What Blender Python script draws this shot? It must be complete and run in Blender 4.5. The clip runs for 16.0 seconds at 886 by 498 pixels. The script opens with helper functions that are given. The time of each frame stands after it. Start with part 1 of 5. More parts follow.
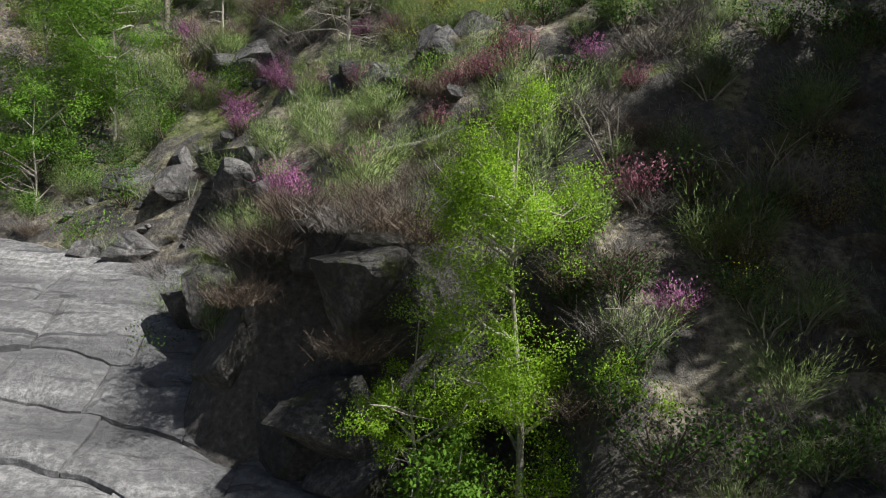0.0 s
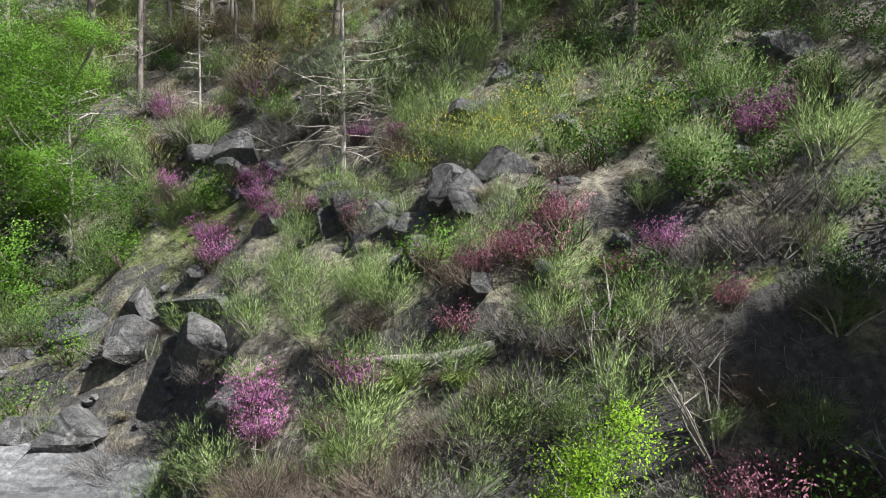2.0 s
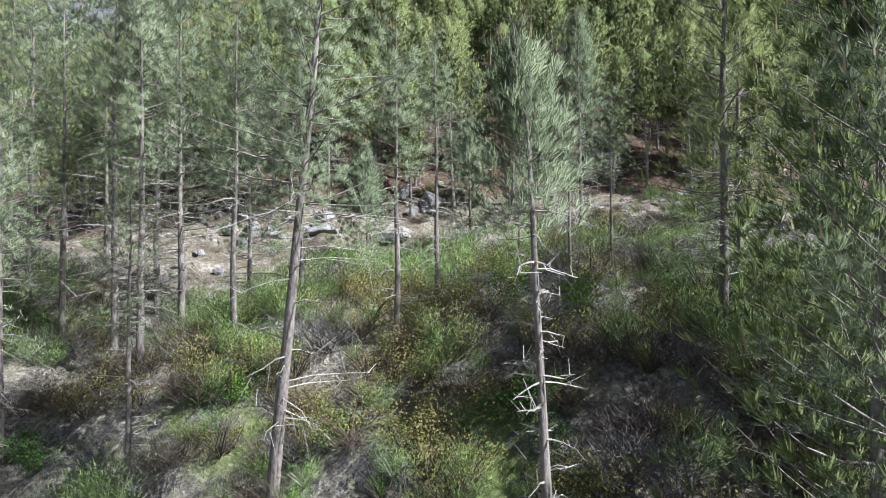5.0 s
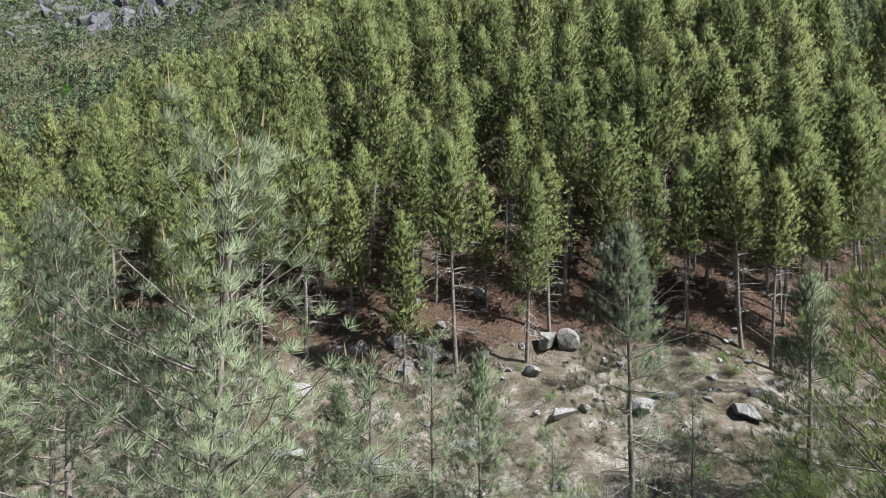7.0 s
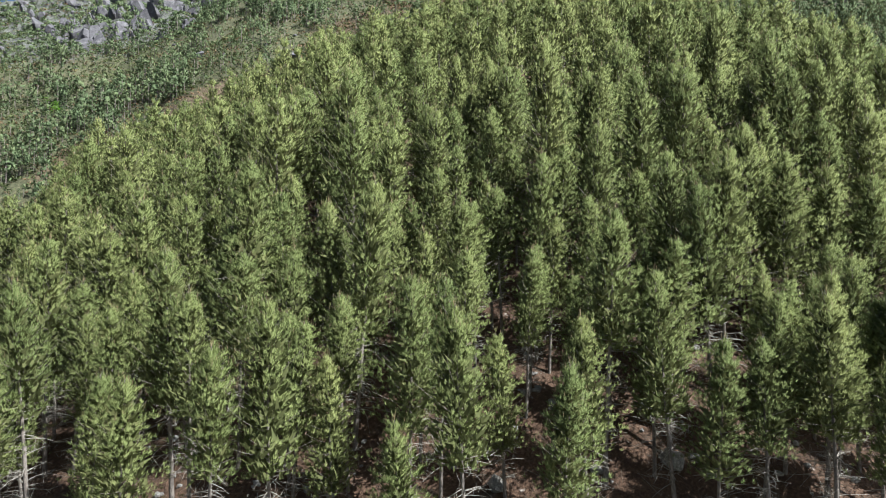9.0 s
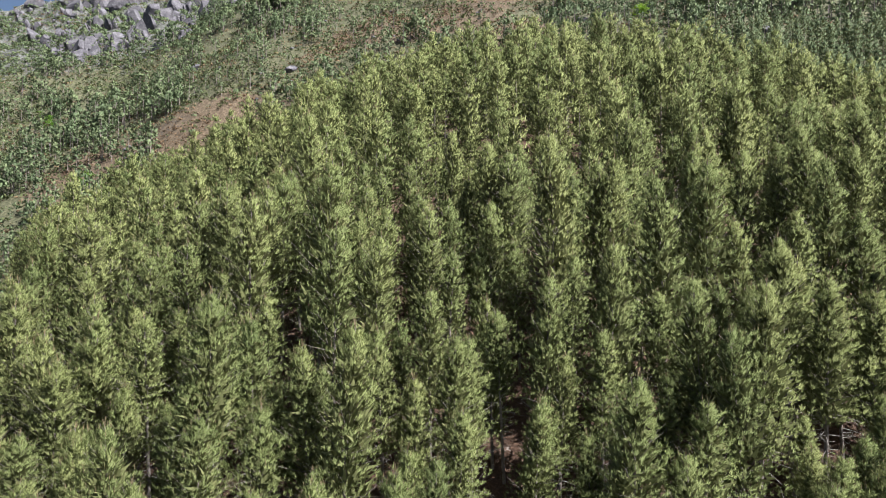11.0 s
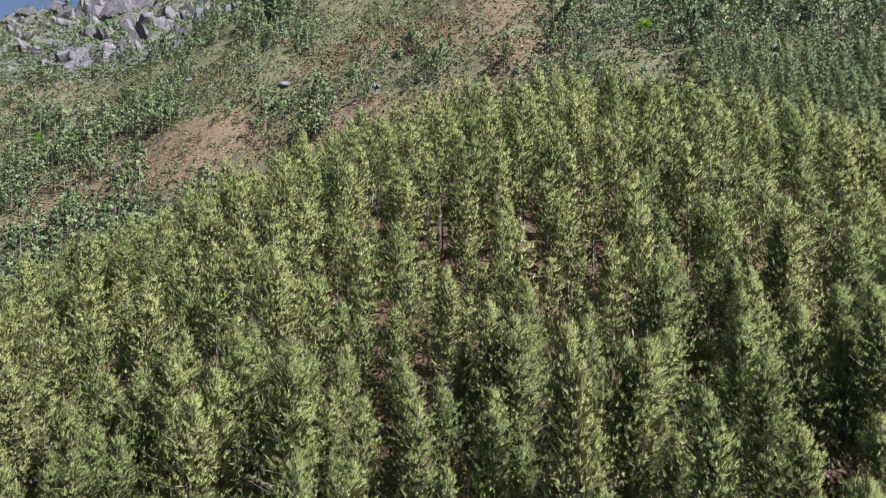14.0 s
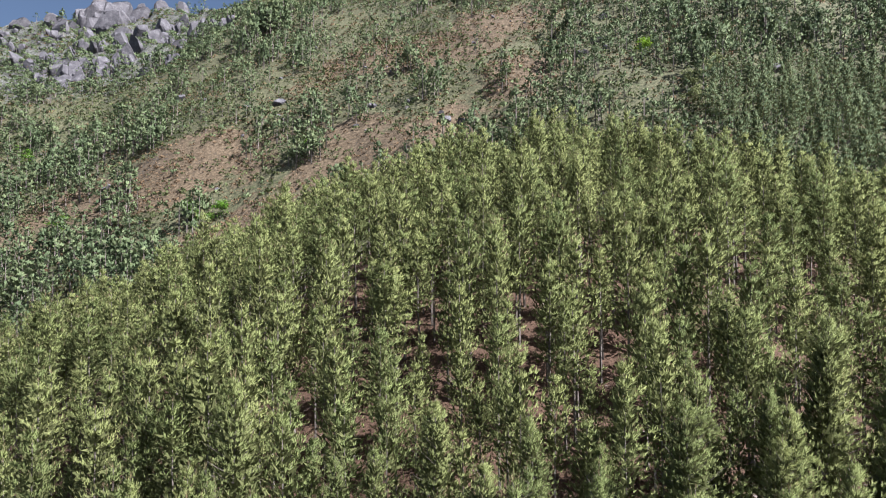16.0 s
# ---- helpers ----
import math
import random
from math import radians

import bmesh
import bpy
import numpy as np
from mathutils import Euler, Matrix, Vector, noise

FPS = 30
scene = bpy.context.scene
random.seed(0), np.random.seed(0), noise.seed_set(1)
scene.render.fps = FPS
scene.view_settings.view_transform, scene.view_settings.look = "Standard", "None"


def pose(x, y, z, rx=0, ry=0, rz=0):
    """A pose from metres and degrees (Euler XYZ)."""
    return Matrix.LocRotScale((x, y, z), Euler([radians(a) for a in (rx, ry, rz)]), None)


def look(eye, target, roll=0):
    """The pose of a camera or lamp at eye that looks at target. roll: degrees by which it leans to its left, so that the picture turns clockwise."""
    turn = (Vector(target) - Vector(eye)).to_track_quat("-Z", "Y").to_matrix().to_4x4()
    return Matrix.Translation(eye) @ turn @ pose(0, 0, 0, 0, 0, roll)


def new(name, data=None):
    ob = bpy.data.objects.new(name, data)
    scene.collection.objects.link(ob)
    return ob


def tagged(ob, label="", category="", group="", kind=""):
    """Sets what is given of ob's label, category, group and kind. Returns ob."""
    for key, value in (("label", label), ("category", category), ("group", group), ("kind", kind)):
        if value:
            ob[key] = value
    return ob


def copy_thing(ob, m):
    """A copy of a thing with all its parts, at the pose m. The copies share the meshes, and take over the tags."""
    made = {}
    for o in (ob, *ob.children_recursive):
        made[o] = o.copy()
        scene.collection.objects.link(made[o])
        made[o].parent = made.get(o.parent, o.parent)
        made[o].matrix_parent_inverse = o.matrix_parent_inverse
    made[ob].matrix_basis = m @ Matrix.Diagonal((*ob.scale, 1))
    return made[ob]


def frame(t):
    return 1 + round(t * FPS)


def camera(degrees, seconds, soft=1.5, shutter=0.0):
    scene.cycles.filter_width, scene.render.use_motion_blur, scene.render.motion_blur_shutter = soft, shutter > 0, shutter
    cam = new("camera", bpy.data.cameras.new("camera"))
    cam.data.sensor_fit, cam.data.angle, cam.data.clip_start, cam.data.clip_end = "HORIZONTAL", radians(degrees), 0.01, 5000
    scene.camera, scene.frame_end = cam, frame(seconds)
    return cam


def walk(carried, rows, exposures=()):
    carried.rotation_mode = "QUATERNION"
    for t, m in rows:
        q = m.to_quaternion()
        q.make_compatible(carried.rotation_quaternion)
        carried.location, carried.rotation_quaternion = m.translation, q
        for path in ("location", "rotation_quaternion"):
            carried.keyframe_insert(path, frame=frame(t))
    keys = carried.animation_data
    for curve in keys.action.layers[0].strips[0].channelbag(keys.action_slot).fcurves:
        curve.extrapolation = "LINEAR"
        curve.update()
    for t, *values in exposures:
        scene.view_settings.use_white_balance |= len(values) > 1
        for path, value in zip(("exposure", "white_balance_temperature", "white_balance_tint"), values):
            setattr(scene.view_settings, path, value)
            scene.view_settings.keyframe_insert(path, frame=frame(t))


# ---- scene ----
cam = camera(72.0, 16.0, soft=1.0)
DEEP = 1.329
PATH_LOW = [
    (0.0, 0, 0, 0, 0, 0, 0), (0.5, -.003, .019, .044, 0, 0, -.1), (1.0, -.008, .045, .072, .1, 0, -.1),
    (1.5, -.013, .076, .109, 0, 0, -.1), (2.0, -.016, .114, .185, .1, .1, 0), (2.5, -.019, .157, .295, .1, .3, 0),
    (3.0, -.019, .2, .4, .1, .3, .1), (3.5, -.02, .247, .513, .1, .1, .2), (4.0, -.021, .302, .618, .1, 0, .2),
    (4.5, -.023, .375, .734, 0, .4, .2), (5.0, -.02, .424, .845, 0, .5, 0)]
PATH_HIGH = [
    (7.5, -.001, .013, .028, 0, 0, 0), (8.0, -.003, .052, .089, 0, 0, .1), (8.5, -.007, .099, .147, 0, .1, .2),
    (9.0, -.009, .141, .197, -.1, .4, .3), (9.5, -.007, .177, .247, -.1, .6, .4), (10.0, -.005, .202, .293, -.1, .8, .4),
    (12.5, .013, .285, .53, -.2, .4, .4), (13.0, .015, .314, .574, -.2, .5, .4), (13.5, .017, .35, .621, -.2, .5, .5),
    (14.0, .017, .389, .665, -.2, .6, .6), (14.5, .019, .43, .714, -.3, .9, .6), (15.0, .023, .461, .759, -.3, 1.1, .6),
    (15.5, .028, .484, .808, -.4, 1.2, .6), (16.0, .034, .498, .852, -.4, 1.2, .6)]
LOW_SCALE, HIGH_SCALE, HIGH_AT = 20.0, 36.0, (-0.4, 19.0, 27.2)
ROWS = [(t, x * LOW_SCALE, y * LOW_SCALE * DEEP, z * LOW_SCALE, p, r, w) for t, x, y, z, w, p, r in PATH_LOW]
ROWS += [(t, HIGH_AT[0] + x * HIGH_SCALE, HIGH_AT[1] + y * HIGH_SCALE * DEEP, HIGH_AT[2] + z * HIGH_SCALE, p, r, w)
         for t, x, y, z, w, p, r in PATH_HIGH]
LIGHT = [(0.0, 0.88, 6300, 9), (1.0, 1.08, 6200, 8), (2.0, 1.35, 6050, 8), (2.5, 1.35, 5900, 8), (4.5, 1.68, 5450, 9), (5.2, 1.68, 5500, 10), (7.5, 1.3, 5850, 6), (8.5, 1.4, 5750, 3), (9.5, 1.55, 5950, 8), (12.5, 1.6, 6000, 14), (16.0, 1.55, 5850, 15)]
walk(cam, [(t, pose(x, y, z, 90 + p, r, w)) for t, x, y, z, p, r, w in ROWS], LIGHT)

# ---- daylight ----
SUN_FROM = Vector((0.60, -0.25, 0.80)).normalized()
world = bpy.data.worlds.new("sky")
scene.world = world
world.use_nodes = True
wn = world.node_tree.nodes
sky = wn.new("ShaderNodeTexSky")
sky.sky_type, sky.sun_disc, sky.dust_density = "NISHITA", False, 3.0
sky.sun_elevation = math.asin(SUN_FROM.z)
sky.sun_rotation = math.atan2(SUN_FROM.x, SUN_FROM.y)
wn["Background"].inputs["Strength"].default_value = 0.035
world.node_tree.links.new(sky.outputs["Color"], wn["Background"].inputs["Color"])
sun = new("sun", bpy.data.lights.new("sun", "SUN"))
sun.data.energy, sun.data.angle, sun.data.color = 5.0, radians(0.5), (1.0, 0.95, 0.87)
sun.matrix_world = look(SUN_FROM * 300, (0, 0, 0))

# ---- materials ----
def material(name):
    m = bpy.data.materials.new(name)
    m.use_nodes = True
    m.node_tree.nodes.clear()
    return m, m.node_tree.nodes, m.node_tree.links


def ramp(nodes, links, value, stops):
    r = nodes.new("ShaderNodeValToRGB")
    while len(r.color_ramp.elements) < len(stops):
        r.color_ramp.elements.new(0.5)
    for e, (at, col) in zip(r.color_ramp.elements, stops):
        e.position, e.color = at, (*col, 1)
    links.new(value, r.inputs["Fac"])
    return r.outputs["Color"]


def noise_node(nodes, links, scale, detail=5.0, rough=0.6, vector=None, warp=0.0):
    n = nodes.new("ShaderNodeTexNoise")
    n.inputs["Scale"].default_value, n.inputs["Detail"].default_value = scale, detail
    n.inputs["Roughness"].default_value, n.inputs["Distortion"].default_value = rough, warp
    if vector:
        links.new(vector, n.inputs["Vector"])
    return n.outputs["Fac"]


def blend(nodes, links, fac, a, b, kind="MIX"):
    m = nodes.new("ShaderNodeMix")
    m.data_type, m.blend_type = "RGBA", kind
    for socket, v in ((m.inputs[0], fac), (m.inputs[6], a), (m.inputs[7], b)):
        if isinstance(v, (int, float)):
            socket.default_value = v
        elif isinstance(v, tuple):
            socket.default_value = (*v, 1)
        else:
            links.new(v, socket)
    return m.outputs[2]


def sum_of(nodes, links, op, a, b):
    m = nodes.new("ShaderNodeMath")
    m.operation = op
    m.use_clamp = False
    for socket, v in zip(m.inputs, (a, b)):
        if isinstance(v, (int, float)):
            socket.default_value = v
        else:
            links.new(v, socket)
    return m.outputs[0]


def between(nodes, links, value, lo, hi):
    m = nodes.new("ShaderNodeMapRange")
    m.interpolation_type = "SMOOTHSTEP"
    m.inputs["From Min"].default_value, m.inputs["From Max"].default_value = lo, hi
    links.new(value, m.inputs["Value"])
    return m.outputs["Result"]


def finish(nodes, links, colour, rough=0.9, bump=None, strength=0.4, distance=0.05, thin=0.0, gloss=0.3):
    b = nodes.new("ShaderNodeBsdfPrincipled")
    links.new(colour, b.inputs["Base Color"])
    b.inputs["Roughness"].default_value = rough
    b.inputs["Specular IOR Level"].default_value = gloss
    if bump:
        n = nodes.new("ShaderNodeBump")
        n.inputs["Strength"].default_value, n.inputs["Distance"].default_value = strength, distance
        links.new(bump, n.inputs["Height"])
        links.new(n.outputs["Normal"], b.inputs["Normal"])
    shader = b.outputs["BSDF"]
    if thin:
        t = nodes.new("ShaderNodeBsdfTranslucent")
        links.new(colour, t.inputs["Color"])
        mix = nodes.new("ShaderNodeMixShader")
        mix.inputs["Fac"].default_value = thin
        links.new(shader, mix.inputs[1])
        links.new(t.outputs["BSDF"], mix.inputs[2])
        shader = mix.outputs["Shader"]
    out = nodes.new("ShaderNodeOutputMaterial")
    links.new(shader, out.inputs["Surface"])


def foliage(name, dark, mid, light, thin=0.25, rough=0.6, tree_spread=0.35, gloss=0.3, grain=1.0, stand=0.0):
    """Leaves and needles: each piece a little different, and each plant as a whole too."""
    m, nodes, links = material(name)
    geo, info = nodes.new("ShaderNodeNewGeometry"), nodes.new("ShaderNodeObjectInfo")
    patch = noise_node(nodes, links, grain, 3.0, 0.6, geo.outputs["Position"])
    v = sum_of(nodes, links, "MULTIPLY", geo.outputs["Random Per Island"], 0.14)
    v = sum_of(nodes, links, "ADD", v, sum_of(nodes, links, "MULTIPLY", info.outputs["Random"], tree_spread))
    v = sum_of(nodes, links, "ADD", v, sum_of(nodes, links, "MULTIPLY", patch, 0.8))
    if stand:
        wide = noise_node(nodes, links, 0.16, 2.0, 0.5, geo.outputs["Position"])
        v = sum_of(nodes, links, "ADD", v, sum_of(nodes, links, "MULTIPLY", sum_of(nodes, links, "SUBTRACT", wide, 0.5), stand))
    v = sum_of(nodes, links, "SUBTRACT", v, 0.16)
    col = ramp(nodes, links, v, [(0.1, dark), (0.5, mid), (0.95, light)])
    finish(nodes, links, col, rough, thin=thin, gloss=gloss)
    return m


def bark(name, dark, light, scale=6.0):
    m, nodes, links = material(name)
    tex = nodes.new("ShaderNodeTexCoord")
    stretch = nodes.new("ShaderNodeMapping")
    stretch.inputs["Scale"].default_value = (1, 1, 0.3)
    links.new(tex.outputs["Object"], stretch.inputs["Vector"])
    fine = noise_node(nodes, links, scale * 3, 6.0, 0.7, stretch.outputs["Vector"])
    broad = noise_node(nodes, links, 0.8, 2.0, 0.5, tex.outputs["Object"])
    v = sum_of(nodes, links, "ADD", sum_of(nodes, links, "MULTIPLY", fine, 0.6), sum_of(nodes, links, "MULTIPLY", broad, 0.4))
    col = ramp(nodes, links, v, [(0.36, dark), (0.62, light)])
    finish(nodes, links, col, 0.9, fine, 0.8, 0.03)
    return m


def granite(name, dark, mid, light, stain, scale=1.0, flow=None, crack_deep=0.35):
    m, nodes, links = material(name)
    geo = nodes.new("ShaderNodeNewGeometry")
    pos = geo.outputs["Position"]
    along = pos
    if flow:
        turn = nodes.new("ShaderNodeMapping")
        turn.inputs["Rotation"].default_value = (0, 0, radians(flow))
        turn.inputs["Scale"].default_value = (0.3, 2.4, 1.0)
        links.new(pos, turn.inputs["Vector"])
        along = turn.outputs["Vector"]
    broad = noise_node(nodes, links, 0.7 * scale, 6.0, 0.65, along)
    fine = noise_node(nodes, links, 9.0 * scale, 8.0, 0.75, pos)
    col = ramp(nodes, links, broad, [(0.33, dark), (0.5, mid), (0.66, light)])
    col = blend(nodes, links, between(nodes, links, fine, 0.42, 0.62), blend(nodes, links, 0.75, col, dark), col)
    streak = noise_node(nodes, links, 1.8 * scale, 5.0, 0.6, along, 1.5)
    col = blend(nodes, links, between(nodes, links, streak, 0.55, 0.68), col, stain)
    crack = nodes.new("ShaderNodeTexVoronoi")
    crack.feature = "DISTANCE_TO_EDGE"
    crack.inputs["Scale"].default_value = 0.9 * scale
    links.new(pos, crack.inputs["Vector"])
    height_of = sum_of(nodes, links, "ADD", fine, sum_of(nodes, links, "MULTIPLY", between(nodes, links, crack.outputs["Distance"], 0.0, 0.05), crack_deep))
    finish(nodes, links, col, 0.9, height_of, 0.9, 0.10)
    return m


NEEDLES = foliage("pine_needles", (0.108, 0.138, 0.052), (0.188, 0.222, 0.084), (0.244, 0.264, 0.103), 0.34, 0.7, 0.45, 0.1, 0.3, 0.4)
NEEDLES_FAR = foliage("pine_needles_far", (0.050, 0.076, 0.040), (0.105, 0.140, 0.070), (0.175, 0.205, 0.10), 0.15, 0.7, 0.35, 0.1, 0.25)
NEEDLES_NEAR = foliage("pine_needles_blue", (0.060, 0.080, 0.045), (0.160, 0.188, 0.108), (0.285, 0.315, 0.19), 0.2, 0.7, 0.3, 0.15)
# needles inside the crown, coloured darker to stand for the shade there
CORE_SHADE = foliage("crown_core_shade", (0.075, 0.085, 0.036), (0.14, 0.15, 0.064), (0.20, 0.19, 0.085), 0.2, 0.9, 0.2, 0.05)
SHOOTS = foliage("pine_shoots", (0.15, 0.11, 0.06), (0.25, 0.195, 0.11), (0.34, 0.28, 0.17), 0.1, 0.7, 0.2)
LEAF_BRIGHT = foliage("leaf_bright", (0.10, 0.19, 0.012), (0.20, 0.34, 0.025), (0.31, 0.45, 0.05), 0.4, 0.7, 0.15, 0.1)
LEAF_GREEN = foliage("leaf_green", (0.055, 0.12, 0.014), (0.12, 0.235, 0.028), (0.23, 0.36, 0.055), 0.35, 0.7, 0.15, 0.1)
HEATH_RED = foliage("heath_red", (0.085, 0.058, 0.034), (0.17, 0.115, 0.068), (0.26, 0.19, 0.115), 0.15, 0.8, 0.2, 0.1, 0.12)
LEAF_PALE = foliage("leaf_pale", (0.13, 0.15, 0.06), (0.24, 0.27, 0.12), (0.36, 0.38, 0.2), 0.3, 0.7, 0.15, 0.1)
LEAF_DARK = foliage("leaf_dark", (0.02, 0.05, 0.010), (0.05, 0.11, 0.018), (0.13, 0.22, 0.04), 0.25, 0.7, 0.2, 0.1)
LEAF_GOLD = foliage("leaf_gold", (0.10, 0.09, 0.03), (0.195, 0.17, 0.062), (0.31, 0.265, 0.11), 0.3, 0.7, 0.3, 0.1)
HEATH_GREEN = foliage("heath_green", (0.05, 0.065, 0.025), (0.10, 0.12, 0.045), (0.18, 0.19, 0.08), 0.2, 0.7, 0.2, 0.2, 0.12)
BROOM = foliage("broom_stems", (0.080, 0.120, 0.040), (0.168, 0.235, 0.078), (0.285, 0.355, 0.15), 0.25, 0.7, 0.35, 0.15)
STRAW = foliage("dry_grass", (0.12, 0.108, 0.07), (0.28, 0.255, 0.18), (0.46, 0.42, 0.32), 0.2, 0.8, 0.2)
GRASS = foliage("green_grass", (0.09, 0.13, 0.03), (0.20, 0.26, 0.06), (0.34, 0.38, 0.12), 0.3, 0.6, 0.2)
TWIGS = foliage("grey_twigs", (0.07, 0.062, 0.058), (0.165, 0.15, 0.14), (0.31, 0.285, 0.262), 0.0, 0.9, 0.2)
BROWN = foliage("brown_twigs", (0.045, 0.034, 0.027), (0.11, 0.085, 0.066), (0.22, 0.175, 0.135), 0.05, 0.9, 0.2)
HEATHER = foliage("heather_flowers", (0.19, 0.06, 0.15), (0.38, 0.14, 0.31), (0.58, 0.30, 0.50), 0.3, 0.7, 0.3)
HEATHER_RED = foliage("heather_red_flowers", (0.14, 0.05, 0.065), (0.29, 0.11, 0.16), (0.46, 0.23, 0.29), 0.3, 0.7, 0.3)
GORSE = foliage("yellow_flowers", (0.35, 0.28, 0.02), (0.55, 0.47, 0.03), (0.75, 0.66, 0.08), 0.3, 0.6, 0.2)
BARK = bark("pine_bark", (0.045, 0.036, 0.032), (0.27, 0.235, 0.21))
BARK_PALE = bark("pale_bark", (0.12, 0.105, 0.09), (0.42, 0.39, 0.35))
ROCK = granite("granite", (0.05, 0.049, 0.05), (0.125, 0.122, 0.122), (0.26, 0.25, 0.242), (0.055, 0.053, 0.052))
ROCK_PALE = granite("washed_granite", (0.09, 0.09, 0.095), (0.21, 0.21, 0.214), (0.36, 0.36, 0.36), (0.06, 0.06, 0.064), 0.8, 12.0, 0.0)
ROCK_DARK = granite("dark_granite", (0.03, 0.03, 0.03), (0.085, 0.082, 0.078), (0.19, 0.18, 0.17), (0.06, 0.065, 0.03))
ROCK_STONE = granite("pale_stone", (0.12, 0.115, 0.11), (0.28, 0.265, 0.25), (0.45, 0.43, 0.41), (0.15, 0.14, 0.13))
# grey granite with a slight blue that puts distance haze into its colour
ROCK_FAR = granite("crag_granite", (0.055, 0.053, 0.06), (0.13, 0.124, 0.136), (0.22, 0.21, 0.222), (0.06, 0.058, 0.064), 0.3)


# open heath on the mountain: middle and half widths in plan
HEATH = [(-122, 306, 46, 22), (-8, 282, 44, 20), (0, 366, 60, 26), (-60, 345, 16, 10), (40, 305, 22, 10), (-70, 262, 20, 10)]


def ground_material():
    m, nodes, links = material("hillside_ground")
    geo = nodes.new("ShaderNodeNewGeometry")
    pos = geo.outputs["Position"]
    xyz = nodes.new("ShaderNodeSeparateXYZ")
    links.new(pos, xyz.inputs[0])
    up = nodes.new("ShaderNodeSeparateXYZ")
    links.new(geo.outputs["True Normal"], up.inputs[0])
    fine = noise_node(nodes, links, 7.0, 8.0, 0.75, pos)
    mid = noise_node(nodes, links, 0.9, 6.0, 0.65, pos)
    broad = noise_node(nodes, links, 0.13, 5.0, 0.6, pos)
    vast = noise_node(nodes, links, 0.022, 6.0, 0.65, pos)
    # ravine side: soil, straw and moss
    soil = ramp(nodes, links, fine, [(0.36, (0.035, 0.029, 0.025)), (0.5, (0.115, 0.10, 0.083)), (0.64, (0.27, 0.245, 0.21))])
    straw = ramp(nodes, links, fine, [(0.36, (0.07, 0.062, 0.045)), (0.62, (0.31, 0.28, 0.215))])
    low = blend(nodes, links, between(nodes, links, mid, 0.45, 0.6), soil, straw)
    moss = ramp(nodes, links, fine, [(0.3, (0.04, 0.055, 0.015)), (0.7, (0.15, 0.18, 0.05))])
    low = blend(nodes, links, between(nodes, links, broad, 0.52, 0.66), low, moss)
    # wood floor: needles with pale stones
    litter = ramp(nodes, links, fine, [(0.3, (0.026, 0.016, 0.011)), (0.55, (0.088, 0.052, 0.034)), (0.75, (0.21, 0.135, 0.093))])
    stone = ramp(nodes, links, fine, [(0.3, (0.20, 0.17, 0.15)), (0.7, (0.52, 0.47, 0.43))])
    wood = blend(nodes, links, between(nodes, links, mid, 0.64, 0.72), litter, stone)
    # clearing: pale gravel and dead grass
    bare = ramp(nodes, links, mid, [(0.38, (0.055, 0.042, 0.032)), (0.5, (0.13, 0.105, 0.083)), (0.64, (0.32, 0.29, 0.265))])
    bare = blend(nodes, links, between(nodes, links, fine, 0.35, 0.6), (0.10, 0.085, 0.045), bare)
    # mountain: heath, bracken and scrub
    red = ramp(nodes, links, mid, [(0.35, (0.048, 0.036, 0.022)), (0.5, (0.10, 0.073, 0.045)), (0.65, (0.17, 0.13, 0.085))])
    scrub = ramp(nodes, links, mid, [(0.35, (0.035, 0.04, 0.02)), (0.5, (0.078, 0.08, 0.042)), (0.65, (0.14, 0.13, 0.075))])
    far_off = None
    for a, b, c, e in HEATH:
        dx = sum_of(nodes, links, "DIVIDE", sum_of(nodes, links, "SUBTRACT", xyz.outputs["X"], a), c)
        dy = sum_of(nodes, links, "DIVIDE", sum_of(nodes, links, "SUBTRACT", xyz.outputs["Y"], b), e)
        d = sum_of(nodes, links, "ADD", sum_of(nodes, links, "MULTIPLY", dx, dx), sum_of(nodes, links, "MULTIPLY", dy, dy))
        far_off = d if far_off is None else sum_of(nodes, links, "MINIMUM", far_off, d)
    edge = sum_of(nodes, links, "ADD", far_off, sum_of(nodes, links, "MULTIPLY", sum_of(nodes, links, "SUBTRACT", vast, 0.5), 9.0))
    heath = blend(nodes, links, between(nodes, links, edge, 1.6, 0.8), scrub, red)
    y = sum_of(nodes, links, "ADD", xyz.outputs["Y"], sum_of(nodes, links, "MULTIPLY", sum_of(nodes, links, "SUBTRACT", mid, 0.5), 9.0))
    col = blend(nodes, links, between(nodes, links, y, 35.0, 38.5), low, bare)
    col = blend(nodes, links, between(nodes, links, y, 50.0, 52.5), col, wood)
    col = blend(nodes, links, between(nodes, links, y, 140.0, 170.0), col, heath)
    # bare granite on steep faces and ledges
    rock = ramp(nodes, links, fine, [(0.3, (0.03, 0.028, 0.027)), (0.55, (0.085, 0.08, 0.075)), (0.75, (0.19, 0.18, 0.165))])
    steep = sum_of(nodes, links, "ADD", up.outputs["Z"], sum_of(nodes, links, "MULTIPLY", sum_of(nodes, links, "SUBTRACT", mid, 0.5), 0.7))
    col = blend(nodes, links, between(nodes, links, steep, 0.62, 0.50), col, rock)
    # granite massif at the mountain's end
    x = sum_of(nodes, links, "ADD", xyz.outputs["X"], sum_of(nodes, links, "MULTIPLY", sum_of(nodes, links, "SUBTRACT", broad, 0.5), 160.0))
    y = sum_of(nodes, links, "ADD", xyz.outputs["Y"], sum_of(nodes, links, "MULTIPLY", sum_of(nodes, links, "SUBTRACT", broad, 0.5), 160.0))
    massif = sum_of(nodes, links, "MULTIPLY", between(nodes, links, x, -160.0, -185.0), between(nodes, links, y, 425.0, 450.0))
